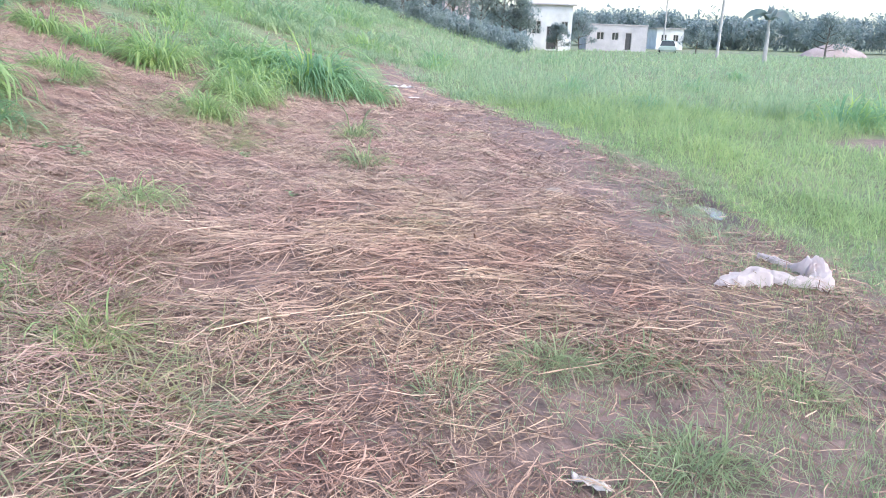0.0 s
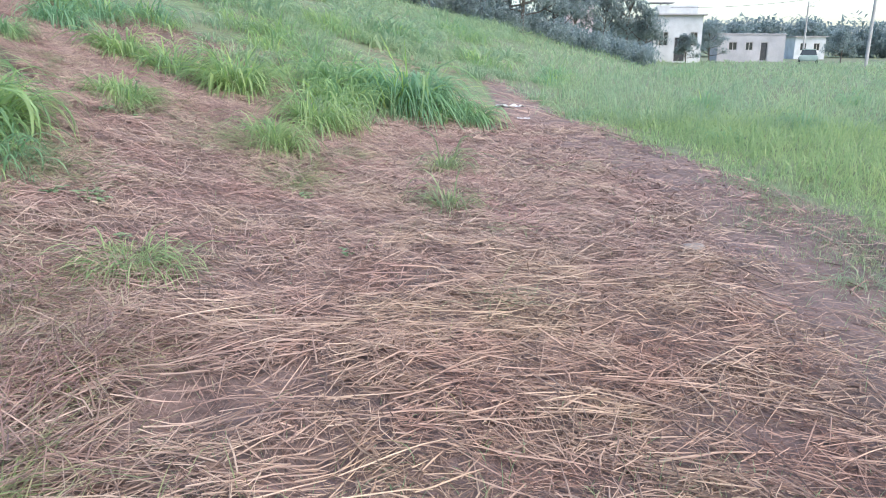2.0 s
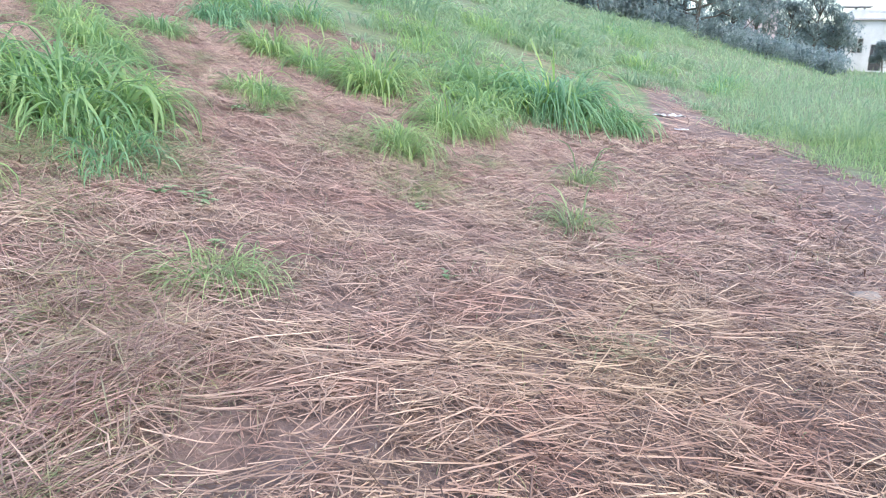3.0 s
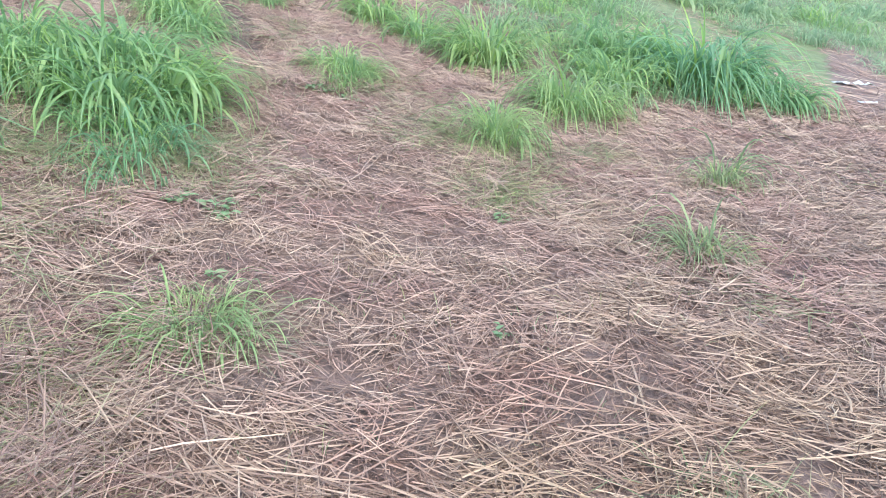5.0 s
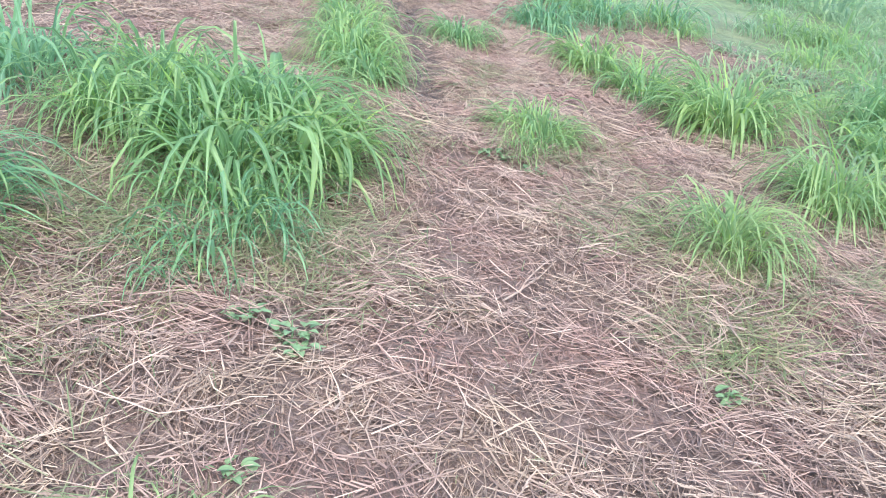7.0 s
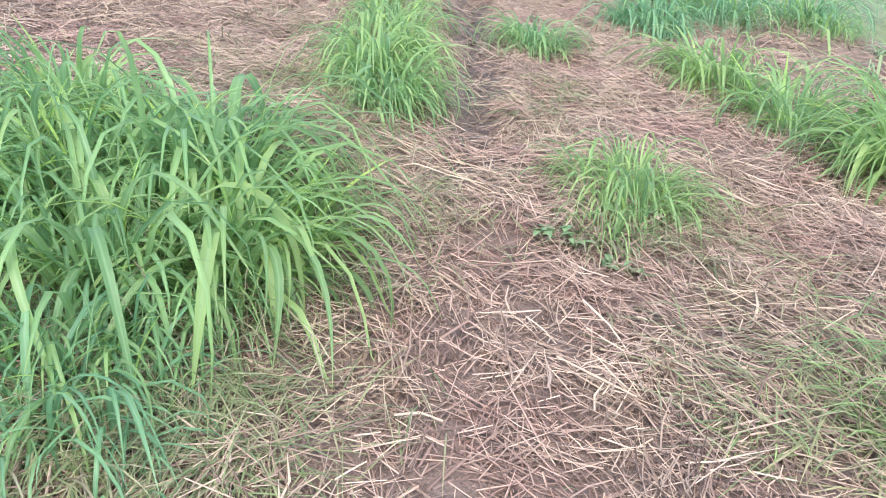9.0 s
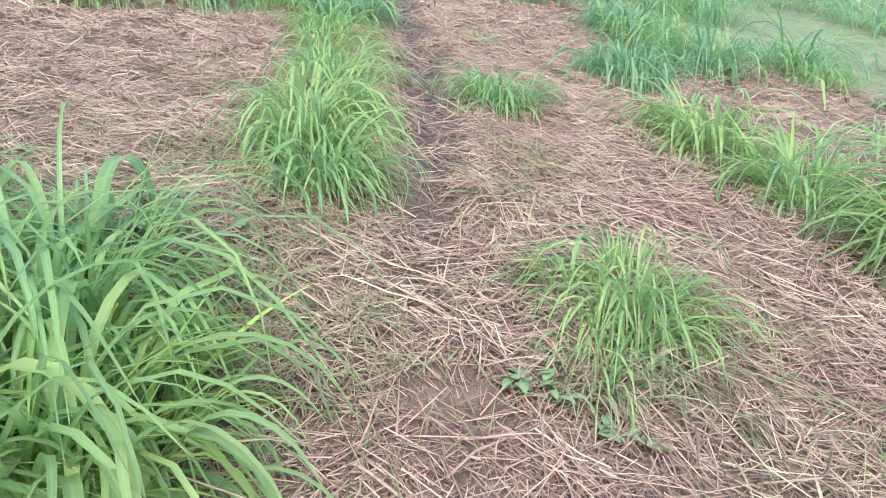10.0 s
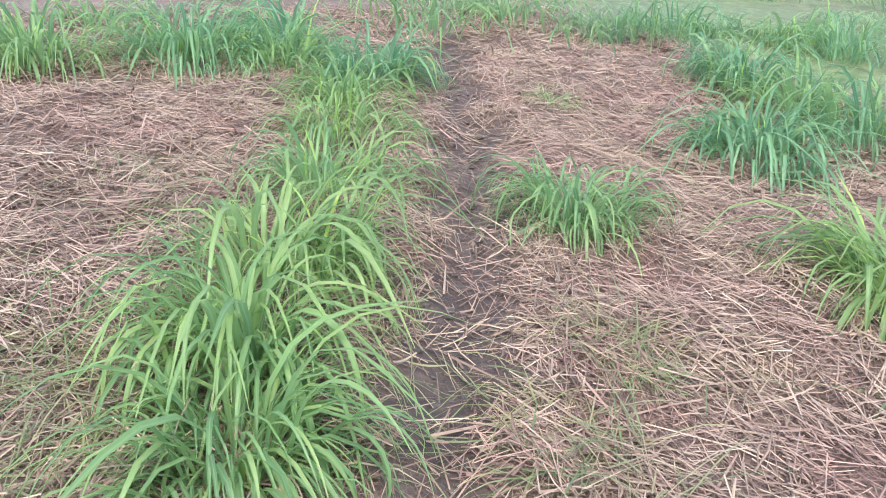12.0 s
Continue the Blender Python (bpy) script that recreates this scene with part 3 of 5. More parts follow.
# long stalks raked side by side: middle, half length and half width of the swath, its direction, number
def raked_stalks(seed):
    r = np.random.default_rng(seed)
    pieces = []
    for x, y, along, across, way, count in [(-1.15, 4.96, 0.75, 0.11, 0.02, 210), (-1.55, 4.78, 0.45, 0.08, -0.12, 110), (0.30, 6.05, 0.60, 0.12, -0.06, 150), (-0.35, 4.22, 0.70, 0.10, 0.10, 150), (0.15, 4.58, 0.45, 0.06, 0.15, 60),
                                            (-1.35, 4.35, 0.30, 0.16, 0.55, 90), (0.75, 3.75, 0.45, 0.12, -0.25, 90), (1.35, 4.05, 0.40, 0.14, -0.55, 90), (-0.85, 3.70, 0.35, 0.12, 0.75, 90), (-1.95, 4.10, 0.16, 0.16, 1.25, 120),
                                            (-1.85, 3.80, 0.14, 0.20, 1.45, 90), (-4.65, 8.05, 0.30, 0.20, 0.35, 60), (-4.85, 8.25, 0.25, 0.16, 0.15, 40), (-4.35, 8.95, 0.14, 0.20, 1.2, 80), (-3.15, 9.35, 0.40, 0.14, -0.35, 60),
                                            (-0.60, 5.75, 0.50, 0.18, 0.1, 90), (-4.10, 9.60, 0.45, 0.18, 0.1, 70), (-0.20, 4.50, 1.40, 0.60, 0.08, 1500), (0.10, 6.30, 1.30, 0.60, -0.1, 500)]:
        count = count // 3
        u, v = r.uniform(-1, 1, count) * along, r.normal(0, 1.1, count) * across
        pieces.append((x + u * math.cos(way) - v * math.sin(way), y + u * math.sin(way) + v * math.cos(way), np.full(count, way) + r.normal(0, 0.24 if across < 0.4 else 1.1, count)))
    x, y, a = (np.concatenate(k) for k in zip(*pieces))
    n = len(x)
    length = r.uniform(0.14, 0.54, n) * r.uniform(0.5, 1.0, n)
    base = np.stack([x - np.cos(a) * length / 2, y - np.sin(a) * length / 2, land(x, y)], -1)
    v, f, uv = blades(base, a, length, r.uniform(0.004, 0.008, n), r.normal(0.02, 0.05, n), r.normal(0.0, 0.12, n), 5, 0.3, r.normal(0, 0.3, n), 1.2)
    v[:, 2] = land(v[:, 0], v[:, 1]) + np.repeat(r.uniform(0.025, 0.065, n), 15) + np.tile(np.tile([0.0, 0.004, 0.0], 5), n)
    ob = new("raked_stalks", mesh_from("raked_stalks", v, f, [STRAW], uv, smooth=False))
    ob.data.attributes.new("tone", "FLOAT", "POINT").data.foreach_set("value", np.repeat(r.uniform(0.0, 0.9, n), 15).astype(np.float32))
    tagged(ob, "long pale stalks raked together, some in swaths", "straw", kind="stuff")


raked_stalks(35)


# ---- grass clumps ----
LIBRARY = {}


def blade_shapes(mat):
    """Single blades of length 1 that the clumps share: most fold over and hang, a few stand."""
    if mat.name not in LIBRARY:
        r = np.random.default_rng(91)
        shapes = []
        for k in range(32):
            stands = k % 8 == 0
            v, f, uv = blades(np.zeros((1, 3)), np.zeros(1), np.ones(1), np.array([r.uniform(0.018, 0.042)]), np.array([r.uniform(0.9, 1.5)]),
                              np.array([r.uniform(0.9, 1.5) if stands else r.uniform(2.1, 3.0)]), 13, 0.2, r.normal(0, 0.5, 1), knee=np.array([np.clip(r.normal(0.48, 0.11), 0.25, 0.75)]))
            shapes.append(mesh_from("blade", v, f, [mat], uv))
        LIBRARY[mat.name] = shapes
    return LIBRARY[mat.name]


def grass_clump(x, y, radius, height, mat, label, count=60, inner=220, dead=40, seed=0, name="grass_clump", group="grass clumps on the bank"):
    """A tussock: single arching blades outside, a dense heart, withered blades round its foot."""
    r = np.random.default_rng(seed + 1000)
    root = empty(name, x, y)
    tagged(root, label, "grass clump", group)
    z0 = root.matrix_world.translation.z

    # several shoots side by side, each with its own vigour
    shoots = 4 + int(r.integers(4))
    sa, sq = r.uniform(0, 6.2832, shoots), np.sqrt(r.random(shoots)) * radius * 0.55
    vigour = r.uniform(0.65, 1.1, shoots)
    vigour[0], sq[0] = 1.1, 0.1 * radius
    low = height < 0.3
    mop = "drooping" in label or "wet lane" in label
    broad = 0.62 if low or "fine" in label else 1.3 if height > 0.57 else 1.1 if height > 0.5 else 0.7 if height < 0.35 and not mop else 1.0

    def roots(n, reach):
        k = r.integers(0, shoots, n)
        a, q = r.uniform(0, 6.2832, n), np.sqrt(r.random(n)) * reach
        u, v = sq[k] * np.cos(sa[k]) + q * np.cos(a), sq[k] * np.sin(sa[k]) + q * np.sin(a)
        out = np.arctan2(v, u)
        return u, v, land(x + u, y + v) - z0 - 0.01, np.where(r.random(n) < 0.6, out, a) + r.normal(0, 0.5, n), vigour[k]

    bx, by, bz, a, vig = roots(inner, radius * 0.32)
    length = height * vig * r.uniform(0.8, 1.65, inner)
    if not low:
        # shorter blades round the rim hang to the ground
        rim = r.random(inner) < 0.34
        a = np.where(rim, r.uniform(0, 6.2832, inner), a)
        bx, by = np.where(rim, radius * 0.75 * np.cos(a) * r.uniform(0.7, 1.15, inner), bx), np.where(rim, radius * 0.75 * np.sin(a) * r.uniform(0.7, 1.15, inner), by)
        bz = land(x + bx, y + by) - z0 - 0.01
        length = np.where(rim, length * 0.62, length)
    rise = np.clip(r.normal(0.95 if low else 1.2 if mop else 1.25, 0.32 if low else 0.2, inner), 0.15, 1.52)
    stands = r.random(inner) < (0.03 if mop else 0.14)
    length = np.where(stands, 0.74, 1.08) * length * np.where(r.random(inner) < 0.3, 0.7, 1)
    bend = np.where(rise < 0.8, 0.75, 1) * np.where(stands, r.uniform(0.5, 1.4, inner), np.where(r.random(inner) < 0.8, r.uniform(2.15, 3.0, inner), r.uniform(1.5, 2.2, inner)))
    wide = np.clip(length * r.uniform(0.014, 0.042, inner), 0.0035, 0.025) * (0.72 if "fine" in label or low else 1)
    fold_at = np.clip(r.normal(0.47, 0.11, inner), 0.22, 0.75)
    lean = r.uniform(0, 6.2832)
    a = a + 0.45 * np.sin(lean - a)
    for name_, mine, m_, note in (("grass_core", ~stands, mat, ""), ("fresh_growth", stands, SHOOT, "bright yellow-green upright young blades")):
        if low and name_ == "fresh_growth":
            continue
        mine = mine | low
        v, f, uv = blades(np.stack([bx, by, bz], -1)[mine], a[mine], length[mine], wide[mine], rise[mine], bend[mine], 8, 0.2, r.normal(0, 0.45, inner)[mine], knee=fold_at[mine])
        if not len(v):
            continue
        v[:, 2] = np.maximum(v[:, 2], land(x + v[:, 0], y + v[:, 1]) - z0 + 0.004)
        heart = new(name_, mesh_from(name_, v, f, [m_], uv))
        heart.parent = root
        tagged(heart, note, kind="stuff")
    if dead:
        bx, by, bz, a, vig = roots(dead, radius * 0.5)
        length = height * r.uniform(0.5, 1.1, dead) + 0.06
        v, f, uv = blades(np.stack([bx, by, bz], -1), a, length, np.full(dead, 0.007), r.uniform(0.1, 0.8, dead), r.uniform(0.5, 1.4, dead), 5, 0.2, r.normal(0, 0.5, dead), 1.3)
        v[:, 2] = np.maximum(v[:, 2], land(x + v[:, 0], y + v[:, 1]) - z0 + 0.008)
        w = new("withered_fringe", mesh_from("withered_fringe", v, f, [DEAD], uv))
        w.parent = root
        tagged(w, "withered straw-coloured blades at the foot", kind="stuff")
    shapes, paler = blade_shapes(mat), blade_shapes({GREEN: LIME, TEAL: GREEN}.get(mat, mat))
    bx, by, bz, a, vig = roots(count, radius * 0.4)
    for k in range(count):
        pick = int(r.integers(32))
        ob = new("blade", (paler if k % 5 < 3 else shapes)[pick + 1 if mop and pick % 8 == 0 else pick])
        ob.parent = root
        L = height * vig[k] * r.uniform(0.75, 1.65) * (0.62 if pick % 8 == 0 else 1)
        down = r.uniform(0, 45) if low else max(0, r.normal(2, 8))
        ob.matrix_basis = pose(bx[k], by[k], bz[k], 0, 0, math.degrees(a[k])) @ pose(0, 0, 0, r.normal(0, 6), down, 0) @ Matrix.Diagonal((L, L * broad, L, 1))
    return root


lush, teal_, lime_ = "lush green clump of long arching grass blades on the bank", "bluish green dense clump of drooping grass", "yellow-green grass clump growing out of cut straw"
CLUMPS = [
    # x, y, radius, height, material, label, blades, heart, withered
    (-4.25, 6.75, 0.50, 0.62, GREEN, "large lush clump of tall broad-bladed green grass", 140, 230, 60),
    (-4.25, 7.15, 0.36, 0.58, LIME, lush, 100, 190, 40),
    (-4.00, 6.98, 0.22, 0.35, GREEN, "green grass clump drooping over cut straw", 90, 130, 60),
    (-4.10, 7.26, 0.20, 0.28, GREEN, "green grass clump drooping over cut straw", 70, 110, 70),
    (-4.75, 7.25, 0.45, 0.62, GREEN, lush, 80, 220, 30),
    (-4.88, 6.82, 0.42, 0.56, GREEN, lush, 70, 260, 30),
    (-3.72, 6.38, 0.50, 0.33, TEAL, "low bluish clump of drooping grass before taller grass", 90, 240, 90),
    (-3.92, 5.20, 0.34, 0.42, LIME, lush, 80, 240, 40),
    (-4.45, 5.48, 0.40, 0.50, TEAL, lush, 50, 240, 20),
    (-5.40, 8.53, 0.26, 0.37, GREEN, "bright green grass clump beside the wet lane", 120, 260, 60),
    (-5.85, 8.70, 0.32, 0.43, GREEN, "bright green grass clump beside the wet lane", 90, 220, 20),
    (-6.28, 8.95, 0.40, 0.44, LIME, lime_, 80, 220, 20),
    (-6.85, 9.45, 0.36, 0.42, GREEN, lush, 50, 200, 20),
    (-5.25, 7.62, 0.30, 0.28, TEAL, "low sprawling grass clump flattened at its edges", 60, 160, 60),
    (-6.28, 10.34, 0.36, 0.36, GREEN, "green mop-like clump of drooping grass beside the lane", 150, 200, 60),
    (-4.02, 6.52, 0.40, 0.36, GREEN, lush, 70, 160, 60),
    (-6.45, 11.95, 0.42, 0.52, TEAL, teal_, 60, 240, 30),
    (-5.15, 11.05, 0.38, 0.52, LIME, lime_, 70, 240, 30),
    (-4.40, 10.80, 0.34, 0.46, GREEN, lush, 60, 220, 30),
    (-3.62, 10.72, 0.46, 0.74, LIME, "tall fountain-shaped clump of light green grass", 110, 360, 40),
    (-2.36, 9.98, 0.36, 0.56, LIME, "light green clump of fine drooping grass in straw", 120, 340, 60),
    (-2.55, 8.62, 0.38, 0.45, FIELD_EDGE, "olive-yellow clump of fine tangled grass in straw", 130, 330, 140),
    (-2.86, 8.10, 0.16, 0.16, LIME, "small yellowish tuft of fine grass in straw", 24, 60, 30),
    (-3.90, 8.62, 0.26, 0.27, LIME, "yellow-green spreading clump with withered stalks beside the lane", 60, 90, 160),
    (-4.10, 8.96, 0.36, 0.33, LIME, "yellow-green spreading clump with withered stalks beside the lane", 150, 360, 160),
    (-1.70, 12.45, 0.75, 0.95, TEAL, "broad bluish grass clump at the mown strip", 120, 500, 40),
    (-2.55, 12.30, 0.60, 0.70, GREEN, lush, 70, 360, 30),
    (-1.05, 12.55, 0.45, 0.50, TEAL, teal_, 60, 260, 20),
    (-2.45, 11.30, 0.45, 0.60, GREEN, lush, 60, 300, 30),
    (-0.68, 7.56, 0.22, 0.36, DULL, "small tuft of fine grey-green grass in straw", 36, 100, 40),
    (-0.92, 9.15, 0.24, 0.40, DULL, "small tuft of fine grey-green grass in straw", 36, 100, 40),
    (-2.26, 5.40, 0.40, 0.24, FIELD_EDGE, "low trampled tuft of light green grass", 150, 380, 260),
    (-1.95, 7.62, 0.16, 0.14, LIME, "sparse tuft of thin green grass in straw", 24, 40, 20),
    (-7.75, 11.50, 0.30, 0.18, LIME, "low sparse tuft of pale grass", 40, 120, 40),
    (-5.30, 9.68, 0.14, 0.10, LIME, "small yellowish tuft of fine grass in straw", 20, 40, 20),
    (-5.10, 6.60, 0.45, 0.55, GREEN, lush, 60, 260, 30),
    (-5.55, 6.95, 0.42, 0.50, GREEN, lush, 50, 240, 30),
    (-5.75, 6.30, 0.45, 0.55, TEAL, teal_, 40, 240, 30),
    (-8.75, 10.00, 0.46, 0.48, GREEN, lush, 50, 260, 30),
    (-7.95, 10.10, 0.36, 0.40, GREEN, lush, 50, 220, 30),
    (-7.50, 9.85, 0.34, 0.38, LIME, lime_, 50, 200, 30),
    (-9.40, 10.30, 0.46, 0.50, TEAL, teal_, 40, 260, 30),
    (-9.00, 9.50, 0.50, 0.50, TEAL, teal_, 50, 300, 30),
    (-8.40, 10.50, 0.42, 0.46, TEAL, teal_, 60, 300, 30),
    (-9.15, 8.60, 0.50, 0.50, GREEN, lush, 30, 260, 30),
    (-7.45, 13.20, 0.50, 0.55, TEAL, teal_, 50, 280, 20),
    (-1.66, 3.28, 0.36, 0.21, FIELD_EDGE, "trampled tuft of light green grass mixed with straw", 110, 220, 160),
    (-2.25, 3.80, 0.40, 0.20, LIME, "trampled tuft of light green grass mixed with straw", 60, 130, 180),
    (0.26, 3.15, 0.34, 0.15, DULL, "low patch of short green grass on bare soil", 60, 320, 20),
    (0.82, 3.30, 0.36, 0.15, DULL, "low patch of short green grass on bare soil", 60, 320, 20),
    (0.70, 2.40, 0.42, 0.16, DULL, "low patch of short green grass on bare soil", 70, 400, 20),
    (-0.15, 2.80, 0.36, 0.12, DULL, "low patch of short green grass on bare soil", 50, 200, 40),
    (1.42, 3.05, 0.30, 0.14, DULL, "low patch of short green grass on bare soil", 40, 140, 40),
    (-1.95, 4.25, 0.48, 0.17, SERE, "sprawling half-dry grass tuft mixed with straw stalks", 60, 120, 156),
    (-2.45, 4.75, 0.44, 0.17, SERE, "sprawling half-dry grass tuft mixed with straw stalks", 50, 100, 132),
    (-1.35, 2.60, 0.46, 0.16, SERE, "sprawling half-dry grass tuft mixed with straw stalks", 50, 100, 132),
    (-3.35, 5.75, 0.40, 0.15, SERE, "sprawling half-dry grass tuft mixed with straw stalks", 40, 80, 120),
    (-4.35, 8.00, 0.34, 0.13, SERE, "sprawling half-dry grass tuft mixed with straw stalks", 40, 80, 96),
    (-5.15, 7.55, 0.40, 0.18, SERE, "sprawling half-dry grass tuft mixed with straw stalks", 50, 100, 120),
    (-5.42, 8.15, 0.36, 0.14, SERE, "sprawling half-dry grass tuft mixed with straw stalks", 40, 60, 120),
    (-6.05, 8.22, 0.36, 0.14, SERE, "sprawling half-dry grass tuft mixed with straw stalks", 40, 60, 120),
    (-5.45, 9.70, 0.28, 0.11, SERE, "sprawling half-dry grass tuft mixed with straw stalks", 40, 60, 120),
    (-3.80, 9.35, 0.30, 0.12, SERE, "sprawling half-dry grass tuft mixed with straw stalks", 40, 60, 120),
    (-4.62, 7.78, 0.32, 0.13, SERE, "sprawling half-dry grass tuft mixed with straw stalks", 40, 60, 120),
    (-5.12, 9.25, 0.26, 0.09, SERE, "sprawling half-dry grass tuft mixed with straw stalks", 40, 60, 120),
    (7.20, 13.20, 0.60, 0.75, TEAL, "tall dark grass clump standing in the field", 40, 260, 20),
    (8.40, 13.60, 0.60, 0.80, TEAL, "tall dark grass clump standing in the field", 40, 260, 20),
    (1.98, 6.35, 0.36, 0.15, FIELD, "low patch of short grey-green grass by the puddle", 30, 200, 20),
    (2.05, 5.60, 0.42, 0.15, FIELD, "low patch of short grey-green grass by the puddle", 30, 200, 20),
    (1.70, 7.70, 0.34, 0.09, DULL, "low patch of short grey-green grass by the puddle", 20, 120, 20),
]
# tussocks further up the bank and out in the field: x, y, radius, height, kind
FURTHER = [(-6.15, 13.95, 0.55, 0.60, 1), (-4.70, 15.80, 0.62, 0.55, 0), (-4.25, 19.10, 0.75, 0.65, 0), (-6.55, 20.40, 0.8, 0.60, 1), (-1.40, 21.70, 0.8, 0.75, 0), (0.45, 21.60, 0.6, 0.50, 1),
           (-2.90, 31.40, 1.2, 0.85, 1), (-3.40, 13.50, 0.48, 0.55, 0), (-2.65, 13.25, 0.50, 0.60, 2), (-7.10, 18.20, 0.9, 0.65, 1), (-5.30, 15.80, 0.65, 0.58, 2), (-2.40, 29.40, 1.2, 0.9, 0),
           (0.80, 25.40, 0.7, 0.52, 1), (2.65, 12.60, 0.38, 0.34, 1), (11.6, 28.0, 0.55, 0.50, 1), (6.8, 37.2, 1.0, 0.7, 1), (0.66, 23.5, 0.6, 0.5, 0), (-9.1, 14.1, 0.5, 0.45, 1),
           (-7.95, 15.2, 0.55, 0.55, 1), (-6.95, 12.95, 0.40, 0.48, 0), (-6.40, 12.85, 0.36, 0.5, 1), (-8.5, 15.2, 0.55, 0.5, 0), (-5.85, 13.6, 0.45, 0.42, 0), (-4.20, 14.05, 0.62, 0.52, 0),
           (-5.10, 20.3, 0.85, 0.65, 2), (-3.40, 21.6, 0.95, 0.85, 1), (-3.40, 12.10, 0.45, 0.50, 2), (-2.95, 11.75, 0.40, 0.52, 0), (4.3, 14.5, 0.40, 0.42, 1), (3.6, 18.0, 0.45, 0.45, 1), (7.5, 21.0, 0.55, 0.5, 1)]
for x, y, rad, h, kind in FURTHER:
    where = "out in the uncut field" if x > 0 else "high on the bank"
    CLUMPS.append((x, y, rad, h, (GREEN, TEAL, LIME)[kind], ("green", "bluish green", "yellow-green")[kind] + " tussock of arching grass " + where, 24, 150, 20))
for k, (x, y, rad, h, mat, label, count, inner, dead) in enumerate(CLUMPS):
    small = h < 0.3
    grass_clump(x, y, rad, h, mat, label, count, inner, dead, seed=k, name="grass_tuft" if small else "grass_clump", group="low grass tufts" if small else "grass clumps on the bank")


# ---- uncut grass ----
def meadow(name, label, count, seed, place, height, width, mat, rings=4):
    r = np.random.default_rng(seed)
    x, y = place(r, count)
    n = len(x)
    tall = height * (0.55 + 0.75 * patchy(x, y, 1.1, seed)) * r.uniform(0.65, 1.3, n)
    if name == "grass_field":
        tall = tall * np.clip((x - field_edge(np.minimum(y, 19.4))) / 1.3, 0.3, 1)
        tall = tall * np.where((x > 4) & (x < 9) & (y > 7.5) & (y < 11), 0.5, 1)
    turn = r.uniform(0, 6.2832, n)
    wide = (width(x, y) if callable(width) else np.full(n, width)) * r.uniform(0.6, 1.3, n)
    if name == "bank_grass":
        # blades gather in tussocks, fold over and hang outwards
        m = max(n // 70, 1)
        own = r.integers(0, m, n)
        vigour = r.uniform(0.6, 1.25, m)[own]
        size = 0.2 * height / 0.4 * vigour
        du, dv = r.normal(0, 1, n) * size, r.normal(0, 1, n) * size
        x, y = x[own] + du, y[own] + dv
        turn = np.arctan2(dv, du) + r.normal(0, 0.6, n)
        tall = height * vigour * r.uniform(0.7, 1.5, n)
        base = np.stack([x, y, land(x, y) - 0.01], -1)
        v, f, uv = blades(base, turn, tall, wide, np.clip(r.normal(1.3, 0.18, n), 0.5, 1.52), r.uniform(1.6, 2.9, n), rings + 1, 0.15, r.normal(0, 0.4, n), flat=True, knee=r.uniform(0.3, 0.65, n))
    else:
        base = np.stack([x, y, land(x, y) - 0.01], -1)
        v, f, uv = blades(base, turn, tall, wide, np.clip(r.normal(1.2, 0.25, n), 0.4, 1.55), r.uniform(0.4, 2.2, n), rings, 0.15, r.normal(0, 0.5, n), 1.6, flat=True)
    ob = new(name, mesh_from(name, v, f, [mat], uv))
    return tagged(ob, label, "grass", kind="stuff")


def in_field(y0, y1, x1):
    def place(r, count):
        y = y0 + (y1 - y0) * r.random(count) ** 1.6
        e = field_edge(np.minimum(y, 19.4))
        e = np.where(y > 19.5, -1.2 - 0.4 * (y - 19.5), e)
        x = e + 0.15 * r.normal(0, 1, count) + (x1 + 0.75 * y - e) * r.random(count) ** 1.25
        bare = ((x - 7.7) / 1.6) ** 2 + ((y - 11.1) / 0.8) ** 2 < 0.6 + 0.8 * patchy(x, y, 0.5, 81)
        thin = patchy(x, y, 0.6, 77) < 0.22
        ok = ~bare & ~thin
        return x[ok], y[ok]
    return place


grow = lambda x, y: np.clip(0.00118 * np.hypot(x, y), 0.007, 0.07)
meadow("grass_field", "dense uncut green grass field beside the mown strip", 62000, 51, in_field(-1.0, 16, 3.2), 0.36, grow, FIELD_EDGE, 3)
meadow("grass_field", "dense uncut green grass field running to the houses", 38000, 52, in_field(14, 90, 4.0), 0.45, grow, FIELD, 3)


def on_bank(x0, x1, y0, y1):
    def place(r, count):
        x, y = r.uniform(x0, x1, count), y0 + (y1 - y0) * r.random(count) ** 1.4
        ok = uncut(x, y) & (x < field_edge(np.minimum(y, 19.4)) + 0.3) & (patchy(x, y, 0.7, 78) > np.where(y < 17, 0.5, 0.34))
        return x[ok], y[ok]
    return place


meadow("bank_grass", "tall uncut green grass over the upper bank", 27000, 53, on_bank(-14, 1, 9.5, 22), 0.38, lambda x, y: np.clip(0.0011 * np.hypot(x, y), 0.009, 0.05), FIELD, 4)
meadow("bank_grass", "tall uncut green grass on the hillside", 34000, 54, on_bank(-55, 0, 19, 62), 0.75, lambda x, y: np.clip(0.001 * np.hypot(x, y), 0.015, 0.07), FIELD, 3)
meadow("bank_grass", "tall uncut green grass on the hillside", 26000, 55, on_bank(-26, -3.9, -1.5, 16), 0.55, lambda x, y: np.clip(0.0013 * np.hypot(x, y), 0.010, 0.05), GREEN, 4)


